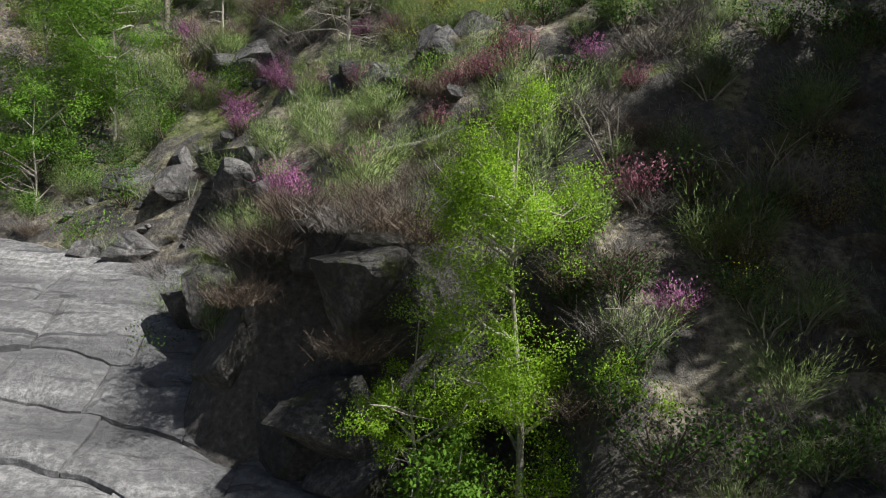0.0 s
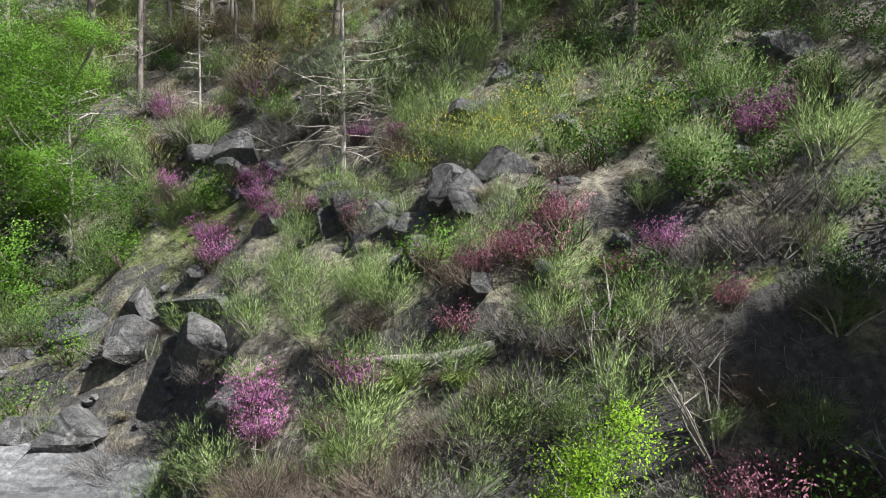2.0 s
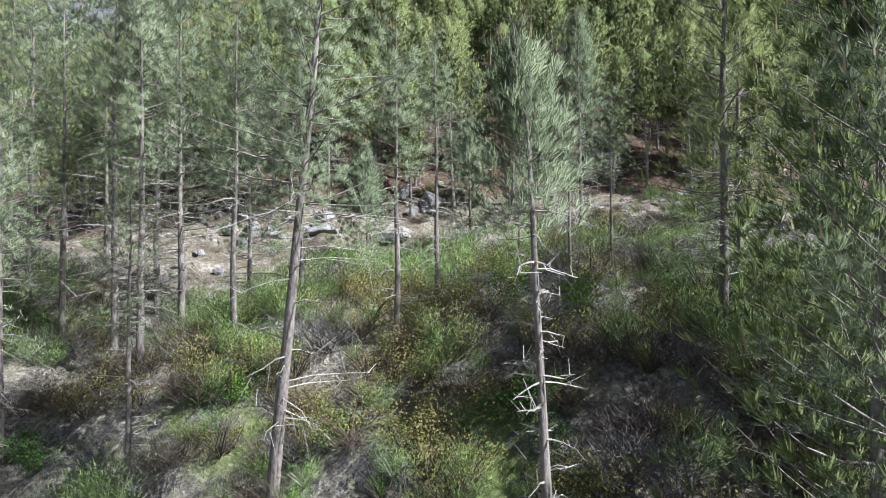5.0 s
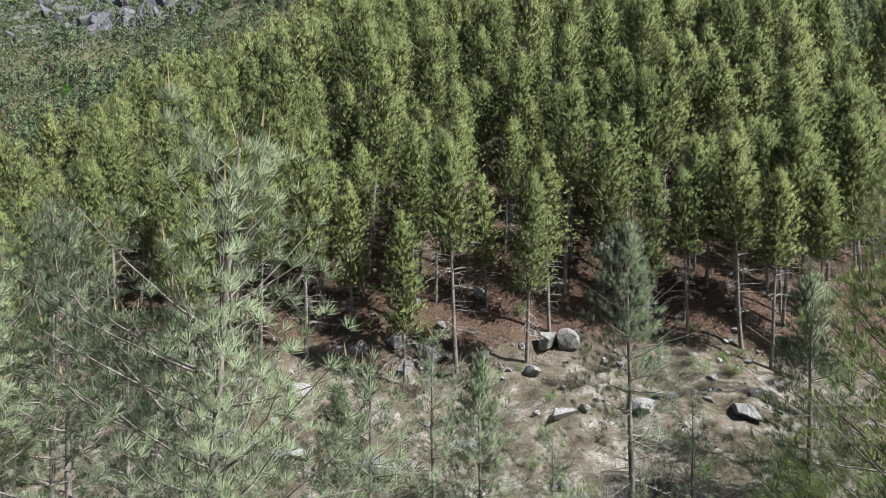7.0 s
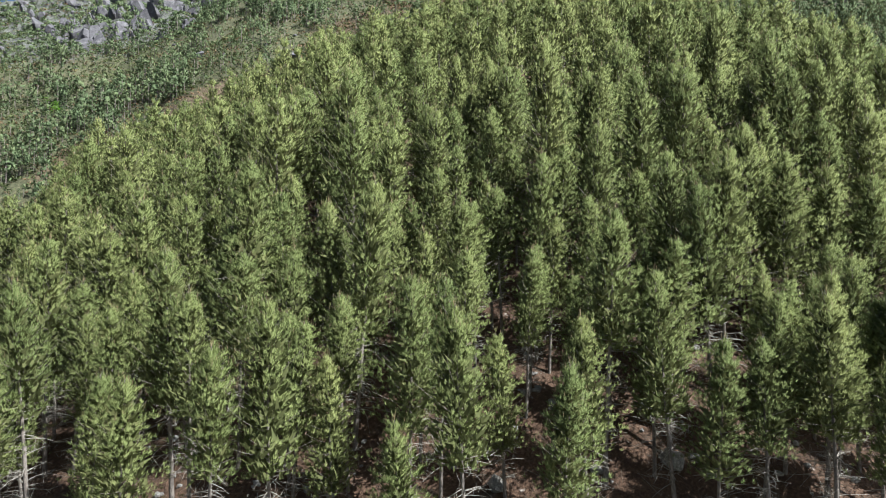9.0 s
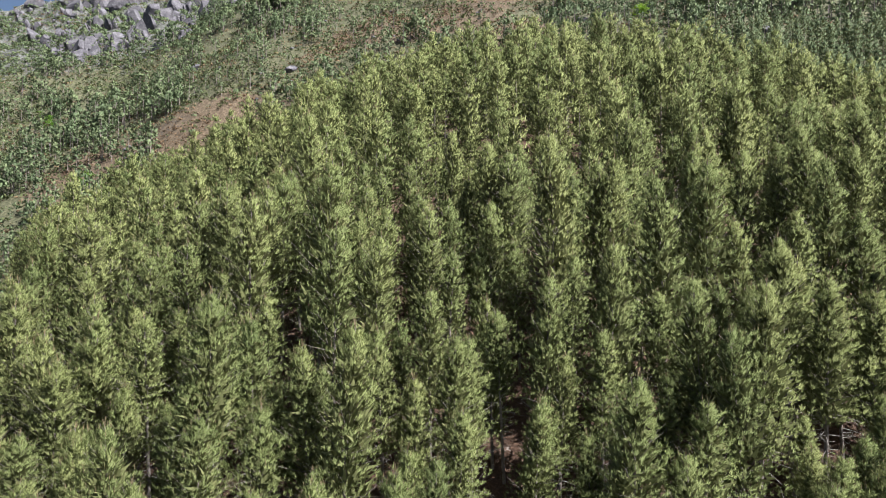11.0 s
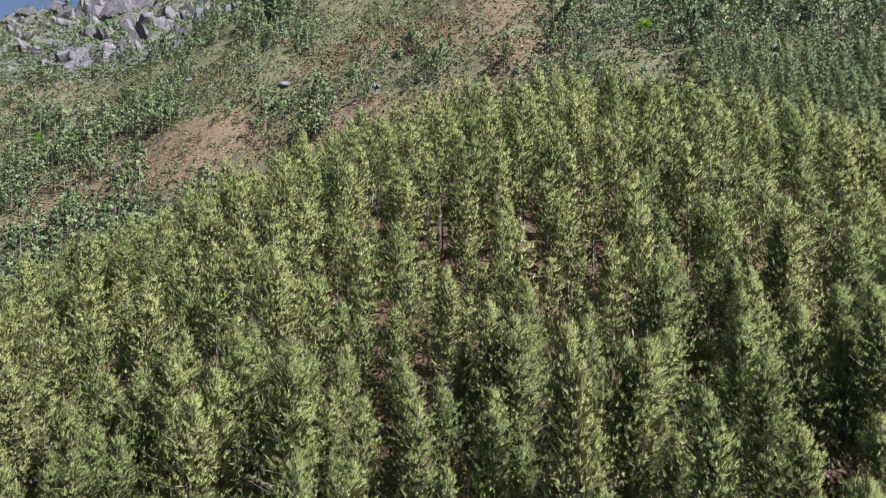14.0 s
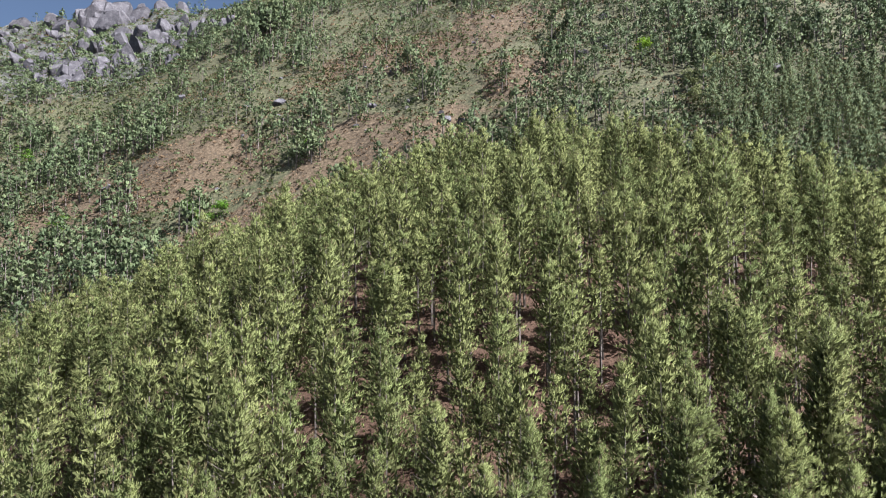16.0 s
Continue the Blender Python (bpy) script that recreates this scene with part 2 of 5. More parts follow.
    grey = ramp(nodes, links, mid, [(0.36, (0.035, 0.04, 0.03)), (0.5, (0.085, 0.088, 0.075)), (0.64, (0.17, 0.17, 0.165))])
    col = blend(nodes, links, massif, col, grey)
    finish(nodes, links, col, 0.95, sum_of(nodes, links, "ADD", fine, mid), 0.8, 0.12)
    return m


GROUND = ground_material()


# ---- mesh building ----
def unit(v):
    return v / np.maximum(np.linalg.norm(v, axis=-1, keepdims=True), 1e-6)


class Soup:
    """Collects triangles, then becomes one mesh."""

    def __init__(self, seed=0):
        self.v, self.f, self.q, self.n = [], [], [], 0
        self.rng, self.core = np.random.default_rng(seed), None

    def add(self, v, f, normals=None):
        self.v.append(np.asarray(v, float).reshape(-1, 3))
        self.f.append(np.asarray(f, int).reshape(-1, 3) + self.n)
        self.q.append(None if normals is None else np.asarray(normals, float).reshape(-1, 3))
        self.n += len(self.v[-1])

    def packed(self):
        v, f = np.concatenate(self.v), np.concatenate(self.f)
        return v, f, None if self.q[0] is None else np.concatenate(self.q)

    def blades(self, at, way, length, width, out=None):
        """One thin triangle from each place along its way. out: which way the leaf mass faces there."""
        at, way = np.asarray(at, float), np.asarray(way, float)
        n = len(at)
        way = way / np.maximum(np.linalg.norm(way, axis=1, keepdims=True), 1e-6)
        toward = self.rng.normal(size=(n, 3))
        side = unit(np.cross(way, toward if out is None else out + toward * 0.4))
        normals = None if out is None else np.repeat(unit(np.asarray(out) * 0.9 + np.cross(side, way) * 0.25), 3, 0)
        half = (np.broadcast_to(width, n) / 2)[:, None] * side
        tip = at + way * np.broadcast_to(length, n)[:, None]
        self.add(np.stack([at - half, at + half, tip], 1), np.arange(3 * n).reshape(n, 3), normals)

    def leaves(self, at, way, length, width, out=None):
        """One diamond leaf, folded along its middle, at each place."""
        at, way = np.asarray(at, float), np.asarray(way, float)
        n = len(at)
        way = way / np.maximum(np.linalg.norm(way, axis=1, keepdims=True), 1e-6)
        toward = self.rng.normal(size=(n, 3))
        side = unit(np.cross(way, toward if out is None else out + toward * 0.5))
        up = np.cross(side, way)
        normals = None if out is None else np.repeat(unit(np.asarray(out) * 0.8 + up * 0.4), 4, 0)
        ll, ww = np.broadcast_to(length, n)[:, None], np.broadcast_to(width, n)[:, None] / 2
        mid = at + way * ll * 0.45 + up * ww * 0.3
        v = np.stack([at, mid + side * ww, at + way * ll, mid - side * ww], 1)
        b = 4 * np.arange(n)[:, None]
        self.add(v, np.concatenate([b + (0, 1, 2), b + (0, 2, 3)]), normals)

    def tube(self, points, radii, sides=5):
        p = np.asarray(points, float)
        r = np.broadcast_to(radii, len(p)).astype(float)
        d = np.gradient(p, axis=0)
        d /= np.maximum(np.linalg.norm(d, axis=1, keepdims=True), 1e-6)
        ref = np.where(np.abs(d[:, 2:3]) > 0.9, (1.0, 0, 0), (0, 0, 1.0))
        a = np.cross(d, ref)
        a /= np.linalg.norm(a, axis=1, keepdims=True)
        b = np.cross(d, a)
        ang = np.linspace(0, 2 * np.pi, sides, endpoint=False)
        ring = p[:, None] + r[:, None, None] * (np.cos(ang)[None, :, None] * a[:, None] + np.sin(ang)[None, :, None] * b[:, None])
        f = []
        for i in range(len(p) - 1):
            for j in range(sides):
                q, s = i * sides + j, i * sides + (j + 1) % sides
                f += [(q, s, s + sides), (q, s + sides, q + sides)]
        self.add(ring, f)

    def mesh(self, name, mat, smooth=False):
        me = bpy.data.meshes.new(name)
        v, f, q = self.packed()
        me.vertices.add(len(v))
        me.vertices.foreach_set("co", v.astype(np.float32).ravel())
        me.loops.add(3 * len(f))
        me.loops.foreach_set("vertex_index", f.astype(np.int32).ravel())
        me.polygons.add(len(f))
        me.polygons.foreach_set("loop_start", np.arange(0, 3 * len(f), 3, dtype=np.int32))
        me.update(calc_edges=True)
        me.materials.append(mat)
        me.polygons.foreach_set("use_smooth", np.full(len(f), smooth or q is not None))
        if q is not None:
            me.normals_split_custom_set_from_vertices(q.tolist())
        return me


LOOSE = {"inner_branch", "dead_branch", "new_shoot", "leaf", "blossom", "stem", "twig", "blade", "crown", "clump", "branch"}


def part(name, soup, mat, parent, label="", smooth=False):
    ob = new(name, soup.mesh(name, mat, smooth))
    ob.parent = parent
    tagged(ob, label, kind="stuff" if name in LOOSE else "")
    return ob


def place(x, y, turn=0.0, size=1.0, sink=0.0, tall=1.0, lean=(0.0, 0.0)):
    """A pose on the ground."""
    m = pose(x, y, ground_z(x, y) - sink, lean[0], lean[1], turn)
    return m @ Matrix.Diagonal((size, size, size * tall, 1))


# ---- shape of the land ----
def lattice(ix, iy, seed):
    h = (ix.astype(np.int64) * 374761393 + iy.astype(np.int64) * 668265263 + seed * 2147483647) & 0xFFFFFFFF
    h = ((h ^ (h >> 13)) * 1274126177) & 0xFFFFFFFF
    return ((h ^ (h >> 16)) & 0xFFFF) / 32767.5 - 1.0


def smooth_noise(x, y, seed=0):
    ix, iy = np.floor(x), np.floor(y)
    fx, fy = x - ix, y - iy
    fx, fy = fx * fx * (3 - 2 * fx), fy * fy * (3 - 2 * fy)
    a, b = lattice(ix, iy, seed), lattice(ix + 1, iy, seed)
    c, d = lattice(ix, iy + 1, seed), lattice(ix + 1, iy + 1, seed)
    return (a + (b - a) * fx) * (1 - fy) + (c + (d - c) * fx) * fy


def fbm(x, y, octaves=4, seed=0):
    total, size = 0.0, 1.0
    for n in range(octaves):
        total = total + size * smooth_noise(x * 2 ** n + 17.3 * n, y * 2 ** n - 9.1 * n, seed + n)
        size *= 0.5
    return total


def ease(a, b, v):
    u = np.clip((v - a) / (b - a), 0, 1)
    return u * u * (3 - 2 * u)


def heath_at(x, y):
    """How far the open red heath holds a place on the mountain: 0 to 1."""
    d = np.min([((x - a) / c) ** 2 + ((y - b) / e) ** 2 for a, b, c, e in HEATH], 0) + 0.9 * fbm(x / 22, y / 22, 3, 33)
    return ease(1.25, 0.75, d)


PROFILE_Y = (-300, -60, -18, -6, 7.6, 9.6, 10.8, 13, 15.4, 18.2, 21.2, 24.5, 30, 38, 45, 50, 52, 57.5, 61, 66, 72, 83, 95, 108, 120, 135, 155, 200, 260)
PROFILE_Z = (60, 14, -3.5, -5.0, -4.6, -3.9, 0.9, 2.8, 4.5, 7.0, 9.4, 12.2, 15.0, 17.0, 18.4, 19.5, 21, 25.2, 28, 32.0, 36.8, 44, 51.8, 58.8, 63.4, 65.4, 62, 40, 15)


def height(x, y):
    """The ground's height at plan places x, y (arrays)."""
    x, y = np.broadcast_arrays(np.asarray(x, float), np.asarray(y, float))
    z = np.interp(y, PROFILE_Y, PROFILE_Z)
    # an overgrown bank instead of the cliff on the right
    soft = np.interp(y, (3.5, 6.5, 8.3, 9.9, 11.5, 13), (-4.9, -3.7, -1.5, -0.2, 1.4, 2.8))
    z = np.where((y > 3.5) & (y < 13), z + (soft - z) * ease(0.6, 2.4, x), z)
    # the ravine's side falls away to the left
    cross = np.interp(y, (8, 12, 21, 25, 30, 40, 50), (0.0, 0.56, 0.5, 0.42, 0.22, 0.08, 0.0))
    z = z + cross * 14 * np.tanh(x / 14)
    # stream bed with bare slabs
    slab = np.clip(-5.25 + 0.56 * (y - 7) - 0.05 * (x + 7), -5.6, 1.0)
    left = ease(-2.7, -4.6, x + 0.25 * (y - 9))
    z = np.where(y < 17, z * (1 - left * ease(17, 14.5, y)) + slab * left * ease(17, 14.5, y), z)
    # the wooded spur rounds off to both sides
    off = x - np.interp(y, (60, 120), (8, 16))
    bow = np.interp(y, (60, 97), (0.005, 0.008))
    fall = np.where(off < 0, np.where(off > -30, bow * off ** 2, bow * 900 + 0.45 * (-off - 30)),
                    np.where(off < 40, 0.004 * off ** 2, 6.4 + 0.32 * (off - 40)))
    z = z - fall * ease(42, 62, y)
    # the far mountain
    ridge = np.interp(x, (-700, -375, -282, -147, -68, 200), (200, 264, 281, 274, 330, 470))
    lift = np.interp(x, (-320, -200, -125, -60, -20, 60, 110, 220), (-38, -32, -2, 8, 19, 45, 52, 58))
    far = 44 + 0.77 * (y - 233) + lift + 8 * fbm(x / 90, y / 90, 3, 5)
    far = np.where(far > ridge, ridge - 0.25 * (far - ridge), far)
    crag = ease(-135, -205, x) * ease(430, 490, y)
    far = far + crag * (9 * np.abs(fbm(x / 26, y / 26, 3, 91)) + 4 * np.abs(fbm(x / 9, y / 9, 2, 92)) - 4)
    far = np.maximum(far, -60)
    k = 5.0
    top = np.maximum(z, far)
    z = top + k * np.log(np.exp((z - top) / k) + np.exp((far - top) / k)) - k * 0.0
    near = ease(60, 40, y)
    # rock ledges stepping up the ravine side
    q = z / 1.15 + 0.55 * fbm(x / 2.2, y / 2.2, 2, 41)
    part_of = q - np.floor(q)
    z = z + (ease(0.5, 0.95, part_of) - part_of) * 0.62 * ease(10.5, 12.5, y) * ease(27, 22, y) * np.clip(0.6 + fbm(x / 4, y / 4, 2, 43), 0, 1)
    rough = 0.35 * fbm(x / 2.6, y / 2.6, 4, 11) * near + 0.9 * fbm(x / 9, y / 9, 3, 21) * ease(9, 16, y)
    rough = rough + 0.16 * fbm(x / 0.7, y / 0.7, 2, 31) * near
    return z + rough * ease(6, 9, y + 0.0 * x) * np.where(y < 17, 1 - 0.8 * left, 1)


def ground_z(x, y):
    return float(height(np.array([x]), np.array([y]))[0])


# ---- the land ----
def spaced(marks):
    """Grid lines: (from, step) pairs, each up to the next mark."""
    out = []
    for (a, step), (b, _) in zip(marks, marks[1:]):
        out.append(np.arange(a, b - 1e-6, (b - a) / max(1, round((b - a) / step))))
    return np.concatenate(out + [np.array([marks[-1][0]])])


def build_ground():
    xs = spaced([(-1600, 100), (-500, 25), (-390, 4), (-120, 5), (-40, 1.2), (-16, 0.22), (12, 1.0), (60, 6), (200, 30), (1600, 0)])
    ys = spaced([(-300, 40), (-20, 3), (5, 0.2), (30, 0.5), (60, 1.6), (150, 7), (380, 4), (580, 12), (680, 60), (2000, 0)])
    gx, gy = np.meshgrid(xs, ys)
    gz = height(gx, gy)
    n, m = gx.shape
    v = np.stack([gx, gy, gz], -1).reshape(-1, 3)
    i = (np.arange(n - 1)[:, None] * m + np.arange(m - 1)).ravel()
    f = np.stack([i, i + 1, i + m + 1, i + m], 1)
    me = bpy.data.meshes.new("ground")
    me.from_pydata(v.tolist(), [], f.tolist())
    me.materials.append(GROUND)
    me.shade_smooth()
    return tagged(new("ground", me), "steep hillside with dry grass, pine litter and granite", "ground", kind="structure")


build_ground()


# ---- pines ----
def cone_crown(seed, tall, bare, spread, branches, tufts, needles, length, width, on_axis=None):
    """A young pine's crown: whorls of upswept branches, each ending in upright brushes of needles, and pale shoots on top."""
    rng = np.random.default_rng(seed)
    crown, shoots = Soup(seed), Soup(seed + 1)
    high = tall * (1 - bare)
    middle = on_axis or (lambda z: np.stack([0 * z, 0 * z, z], -1))
    full = rng.uniform(0.5, 0.68)

    def radius(rel):
        return spread * np.interp(rel, (0, 0.06, 0.22, full, 0.85, 1.0), (0.05, 0.17, 0.42, 0.84, 1.0, 0.75))

    per = 6
    whorls = max(5, branches // per)
    u = np.repeat(((np.arange(whorls) + 0.35) / whorls) ** 0.92, per)
    n = len(u)
    az = np.repeat(rng.uniform(0, 6.28, whorls), per) + np.tile(np.arange(per), whorls) * 6.283 / per + rng.normal(0, 0.25, n)
    u = np.clip(u + rng.normal(0, 0.014, n), 0, 1)
    flat = np.stack([np.cos(az), np.sin(az), 0 * az], -1)
    across = np.stack([-np.sin(az), np.cos(az), 0 * az], -1)
    lobe = 1 + 0.2 * np.cos(az - rng.uniform(0, 6)) + 0.12 * np.cos(2 * az - rng.uniform(0, 6))
    reach = radius(u) * lobe * rng.uniform(0.62, 1.18, n)
    root = middle(tall - 0.3 - u * (high - 0.3))
    lift = np.interp(u, (0, 0.25, 0.7, 1), (1.5, 0.8, 0.3, 0.0)) * rng.uniform(0.75, 1.25, n)
    s = rng.uniform(0.28, 1.0, (n, tufts))
    s[:, 0] = 1.0
    keep = rng.random((n, tufts)) > 0.8 * (u[:, None] - 0.3)
    keep[:, 0] = True
    off = rng.uniform(-1, 1, (n, tufts)) * (s < 0.99)
    at = root[:, None] + flat[:, None] * (reach[:, None] * s)[..., None] + across[:, None] * (off * (0.08 + 0.46 * reach[:, None] * s))[..., None]
    at[..., 2] += (lift * reach)[:, None] * s ** 1.3 + rng.normal(0, 0.07, s.shape)
    out = flat[:, None] * (0.25 + 0.45 * u)[:, None, None] + across[:, None] * (0.35 * off)[..., None]
    way = unit(out + np.array([0, 0, 0.9]) + rng.normal(0, 0.14, at.shape))[keep]
    at, s, low = at[keep], s[keep], np.broadcast_to(u[:, None], keep.shape)[keep]
    inner = at - middle(np.clip(at[:, 2] - 0.6, 0, tall))
    face = unit(unit(inner * (1, 1, 0.5)) + (0, 0, 0.35))
    big = rng.uniform(0.75, 1.2, len(at))
    tip = (low < 0.42) & (rng.random(len(at)) < 0.35) & (s > 0.8)
    if tip.any():
        shoots.blades(at[tip] + way[tip] * length * 1.1, unit(way[tip] * 0.3 + (0, 0, 1)), rng.uniform(0.16, 0.36, tip.sum()), 0.03 * length / 0.2)
    shoots.blades(middle(np.full(5, tall)), unit(rng.normal(0, 0.2, (5, 3)) + (0, 0, 1)), rng.uniform(0.3, 0.6, 5), 0.032)
    a2, w2, f2, b2 = (np.repeat(some, needles, 0) for some in (at, way, face, big))
    puff = rng.normal(size=a2.shape)
    puff = unit(puff - (puff * w2).sum(-1, keepdims=True) * w2)
    t = rng.uniform(0, 1, (len(a2), 1))
    go = unit(w2 + puff * (0.75 - 0.45 * t))
    a2 = a2 + w2 * ((t - 1.0) * 0.8 * length * b2[:, None]) + puff * (0.2 * length)
    crown.blades(a2, go, 1.4 * length * b2 * rng.uniform(0.8, 1.15, len(a2)), width, unit(puff * 0.42 + f2 * 0.62 + w2 * 0.35))
    # darker blades close round the stem, crown shade put into their colour
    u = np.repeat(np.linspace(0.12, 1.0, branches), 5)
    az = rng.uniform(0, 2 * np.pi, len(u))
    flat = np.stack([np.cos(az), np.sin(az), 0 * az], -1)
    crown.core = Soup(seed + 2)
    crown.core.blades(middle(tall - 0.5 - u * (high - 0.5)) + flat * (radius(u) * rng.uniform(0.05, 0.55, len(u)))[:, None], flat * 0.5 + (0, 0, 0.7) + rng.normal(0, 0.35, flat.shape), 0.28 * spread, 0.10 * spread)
    return crown, shoots


def pine_data(seed, tall, bare, spread, clump, needles, length, width, branch_sides=3, dead=14, lean=0.0, rise=(58, 8), whorl=0.55, core=2, shoot=1.0, shape=(0.1, 0.4, 0.9, 1.0), cone=None):
    """Trunk, dead twigs, needles and new shoots of one pine, as soups, with its foot at the origin.
    clump: brushes of needles on each metre of branch; core: broad inner pieces in each brush."""
    rng = np.random.default_rng(seed)
    trunk, twigs, crown, shoots = Soup(seed), Soup(seed + 1), Soup(seed + 2), Soup(seed + 3)
    zs = np.linspace(0, tall, 9)
    bend = np.cumsum(rng.normal(0, 0.02 * tall / 9, (9, 2)), 0) + np.outer((zs / tall) ** 1.0, (lean, 0)) * tall
    axis = np.column_stack([bend - bend[0], zs])
    base = 0.0085 * tall + 0.025
    trunk.tube(np.vstack([axis[:1] - (0, 0, 0.5), axis]), np.r_[base * 1.25, base * np.linspace(1, 0.12, 9)], 7 if branch_sides else 4)

    def on_axis(z):
        return np.array([np.interp(z, zs, axis[:, 0]), np.interp(z, zs, axis[:, 1]), z])

    at, way, face, big = [], [], [], []
    z = bare * tall
    while z < tall - 0.1:
        rel = (tall - z) / (tall * (1 - bare))
        reach = spread * np.interp(rel, (0, 0.15, 0.65, 1), shape)
        for k in range(rng.integers(4, 7)):
            az = rng.uniform(0, 2 * np.pi)
            el = radians(np.interp(rel, (0, 1), rise) + rng.normal(0, 8))
            r = reach * rng.uniform(0.6, 1.15)
            start = on_axis(z + rng.normal(0, 0.1))
            out = np.array([math.cos(az) * math.cos(el), math.sin(az) * math.cos(el), math.sin(el)])
            s = np.linspace(0, 1, 4)[:, None]
            sag = np.array([rng.normal(0, 0.12), rng.normal(0, 0.12), rng.uniform(0.05, 0.35)]) * r
            if branch_sides:
                trunk.tube(start + out * r * s + sag * s ** 2, np.linspace(0.008 + 0.007 * r, 0.004, 4), branch_sides)
            if cone:
                continue
            n = max(1, int(clump * r + rng.random()))
            u = rng.uniform(0.25, 1.0, n)[:, None]
            u[0] = 1.0
            mid = start + out * r * u + sag * u ** 2
            mid = mid + rng.normal(0, 0.13 * r + 0.04, (n, 3)) * (u < 0.99)
            at.append(mid)
            way.append(unit(out * 0.55 + np.array([0, 0, 0.8]) + rng.normal(0, 0.25, (n, 3))))
            face.append(unit((mid - on_axis(z + 0.1)) * (1, 1, 0.7) / max(r, 0.35) + (0, 0, 0.3)))
            big.append(rng.uniform(0.8, 1.2, n))
            if rel < 0.5 and rng.random() < 0.8 * shoot:
                shoots.blades(mid[:1] + way[-1][:1] * length * 0.6, [out * 0.25 + (0, 0, 1)], rng.uniform(0.2, 0.36), 0.07 * length / 0.3)
        z += whorl * rng.uniform(0.75, 1.2)
    if cone:
        crown, shoots = cone_crown(seed, tall, bare, spread, *cone, on_axis=lambda z: np.stack([np.interp(z, zs, axis[:, 0]), np.interp(z, zs, axis[:, 1]), z], -1))
        at = []
    at.append(axis[-1:] + rng.normal(0, 0.05, (4, 3)))
    way.append(unit(np.array([0, 0, 1.0]) + rng.normal(0, 0.3, (4, 3))))
    face.append(unit(rng.normal(0, 0.5, (4, 3)) + (0, 0, 0.6)))
    big.append(np.ones(4))
    for k in range(int(5 * shoot) if not cone else 0):
        shoots.blades(axis[-1:], [(rng.normal(0, 0.25), rng.normal(0, 0.25), 1)], rng.uniform(0.3, 0.6), 0.07 * length / 0.3)
    at, way, face, big = (np.concatenate(some) for some in (at, way, face, big))
    n = len(at)
    if core:
        a2, w2, f2, b2 = (np.repeat(some, core, 0) for some in (at, way, face, big))
        w2 = unit(w2 * 0.7 + rng.normal(0, 0.6, w2.shape))
        crown.leaves(a2 - w2 * (0.45 * length * b2)[:, None], w2, length * 1.15 * b2, length * 0.8 * b2, unit(f2 + rng.normal(0, 0.15, f2.shape)))
    a2, w2, f2, b2 = (np.repeat(some, needles, 0) for some in (at, way, face, big))
    puff = unit(rng.normal(size=a2.shape))
    go = unit(w2 * 0.9 + puff * 0.85)
    a2 = a2 + puff * (0.22 * length) + go * (rng.uniform(-0.1, 0.35, (len(a2), 1)) * length)
    crown.blades(a2, go, length * b2 * rng.uniform(0.7, 1.15, len(a2)), width, unit(f2 * 0.9 + puff * 0.5))
    for k in range(dead):
        zz = rng.uniform(min(0.12, bare), bare + 0.05) * tall
        az, r = rng.uniform(0, 2 * np.pi), spread * rng.uniform(0.3, 0.85)
        s = np.linspace(0, 1, 4)[:, None]
        out = np.array([math.cos(az), math.sin(az), rng.uniform(-0.15, 0.35)])
        c = on_axis(zz) + out * r * s + np.array([0, 0, -0.2 * r]) * s ** 2 + rng.normal(0, 0.04, (4, 3)) * s
        twigs.tube(c, np.linspace(0.02, 0.005, 4), 3)
        for j in range(3):
            p = c[1] + (c[3] - c[1]) * rng.random()
            twigs.tube([p, p + rng.normal(0, 0.22 * r, 3) + (0, 0, 0.02)], (0.009, 0.004), 3)
    return trunk, twigs, crown, shoots


def pine_thing(data, needles, label, wood=None, group="pines of the wood"):
    root = new("pine_tree")
    tagged(root, label, "pine tree", group)
    trunk, twigs, crown, shoots = data
    part("trunk", trunk, wood or BARK, root, "", True)
    if twigs.n:
        part("dead_branch", twigs, BARK_PALE, root, "bare grey dead lower branches")
    part("crown", crown, needles, root)
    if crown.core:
        part("inner_branch", crown.core, CORE_SHADE, root, "darker inner needles, the crown's own shade put into their colour")
    if shoots.n:
        part("new_shoot", shoots, SHOOTS, root, "upright brownish spring shoots")
    return root


def scatter(seed, x0, x1, y0, y1, gap, keep):
    """Seeded places about gap apart where keep(x, y) holds."""
    rng = np.random.default_rng(seed)
    out = []
    for y in np.arange(y0, y1, gap):
        for x in np.arange(x0, x1, gap):
            px, py = x + rng.uniform(-0.45, 0.45) * gap, y + rng.uniform(-0.45, 0.45) * gap
            if keep(px, py, rng):
                out.append((px, py, rng.uniform(0, 360), rng.random()))
    return out


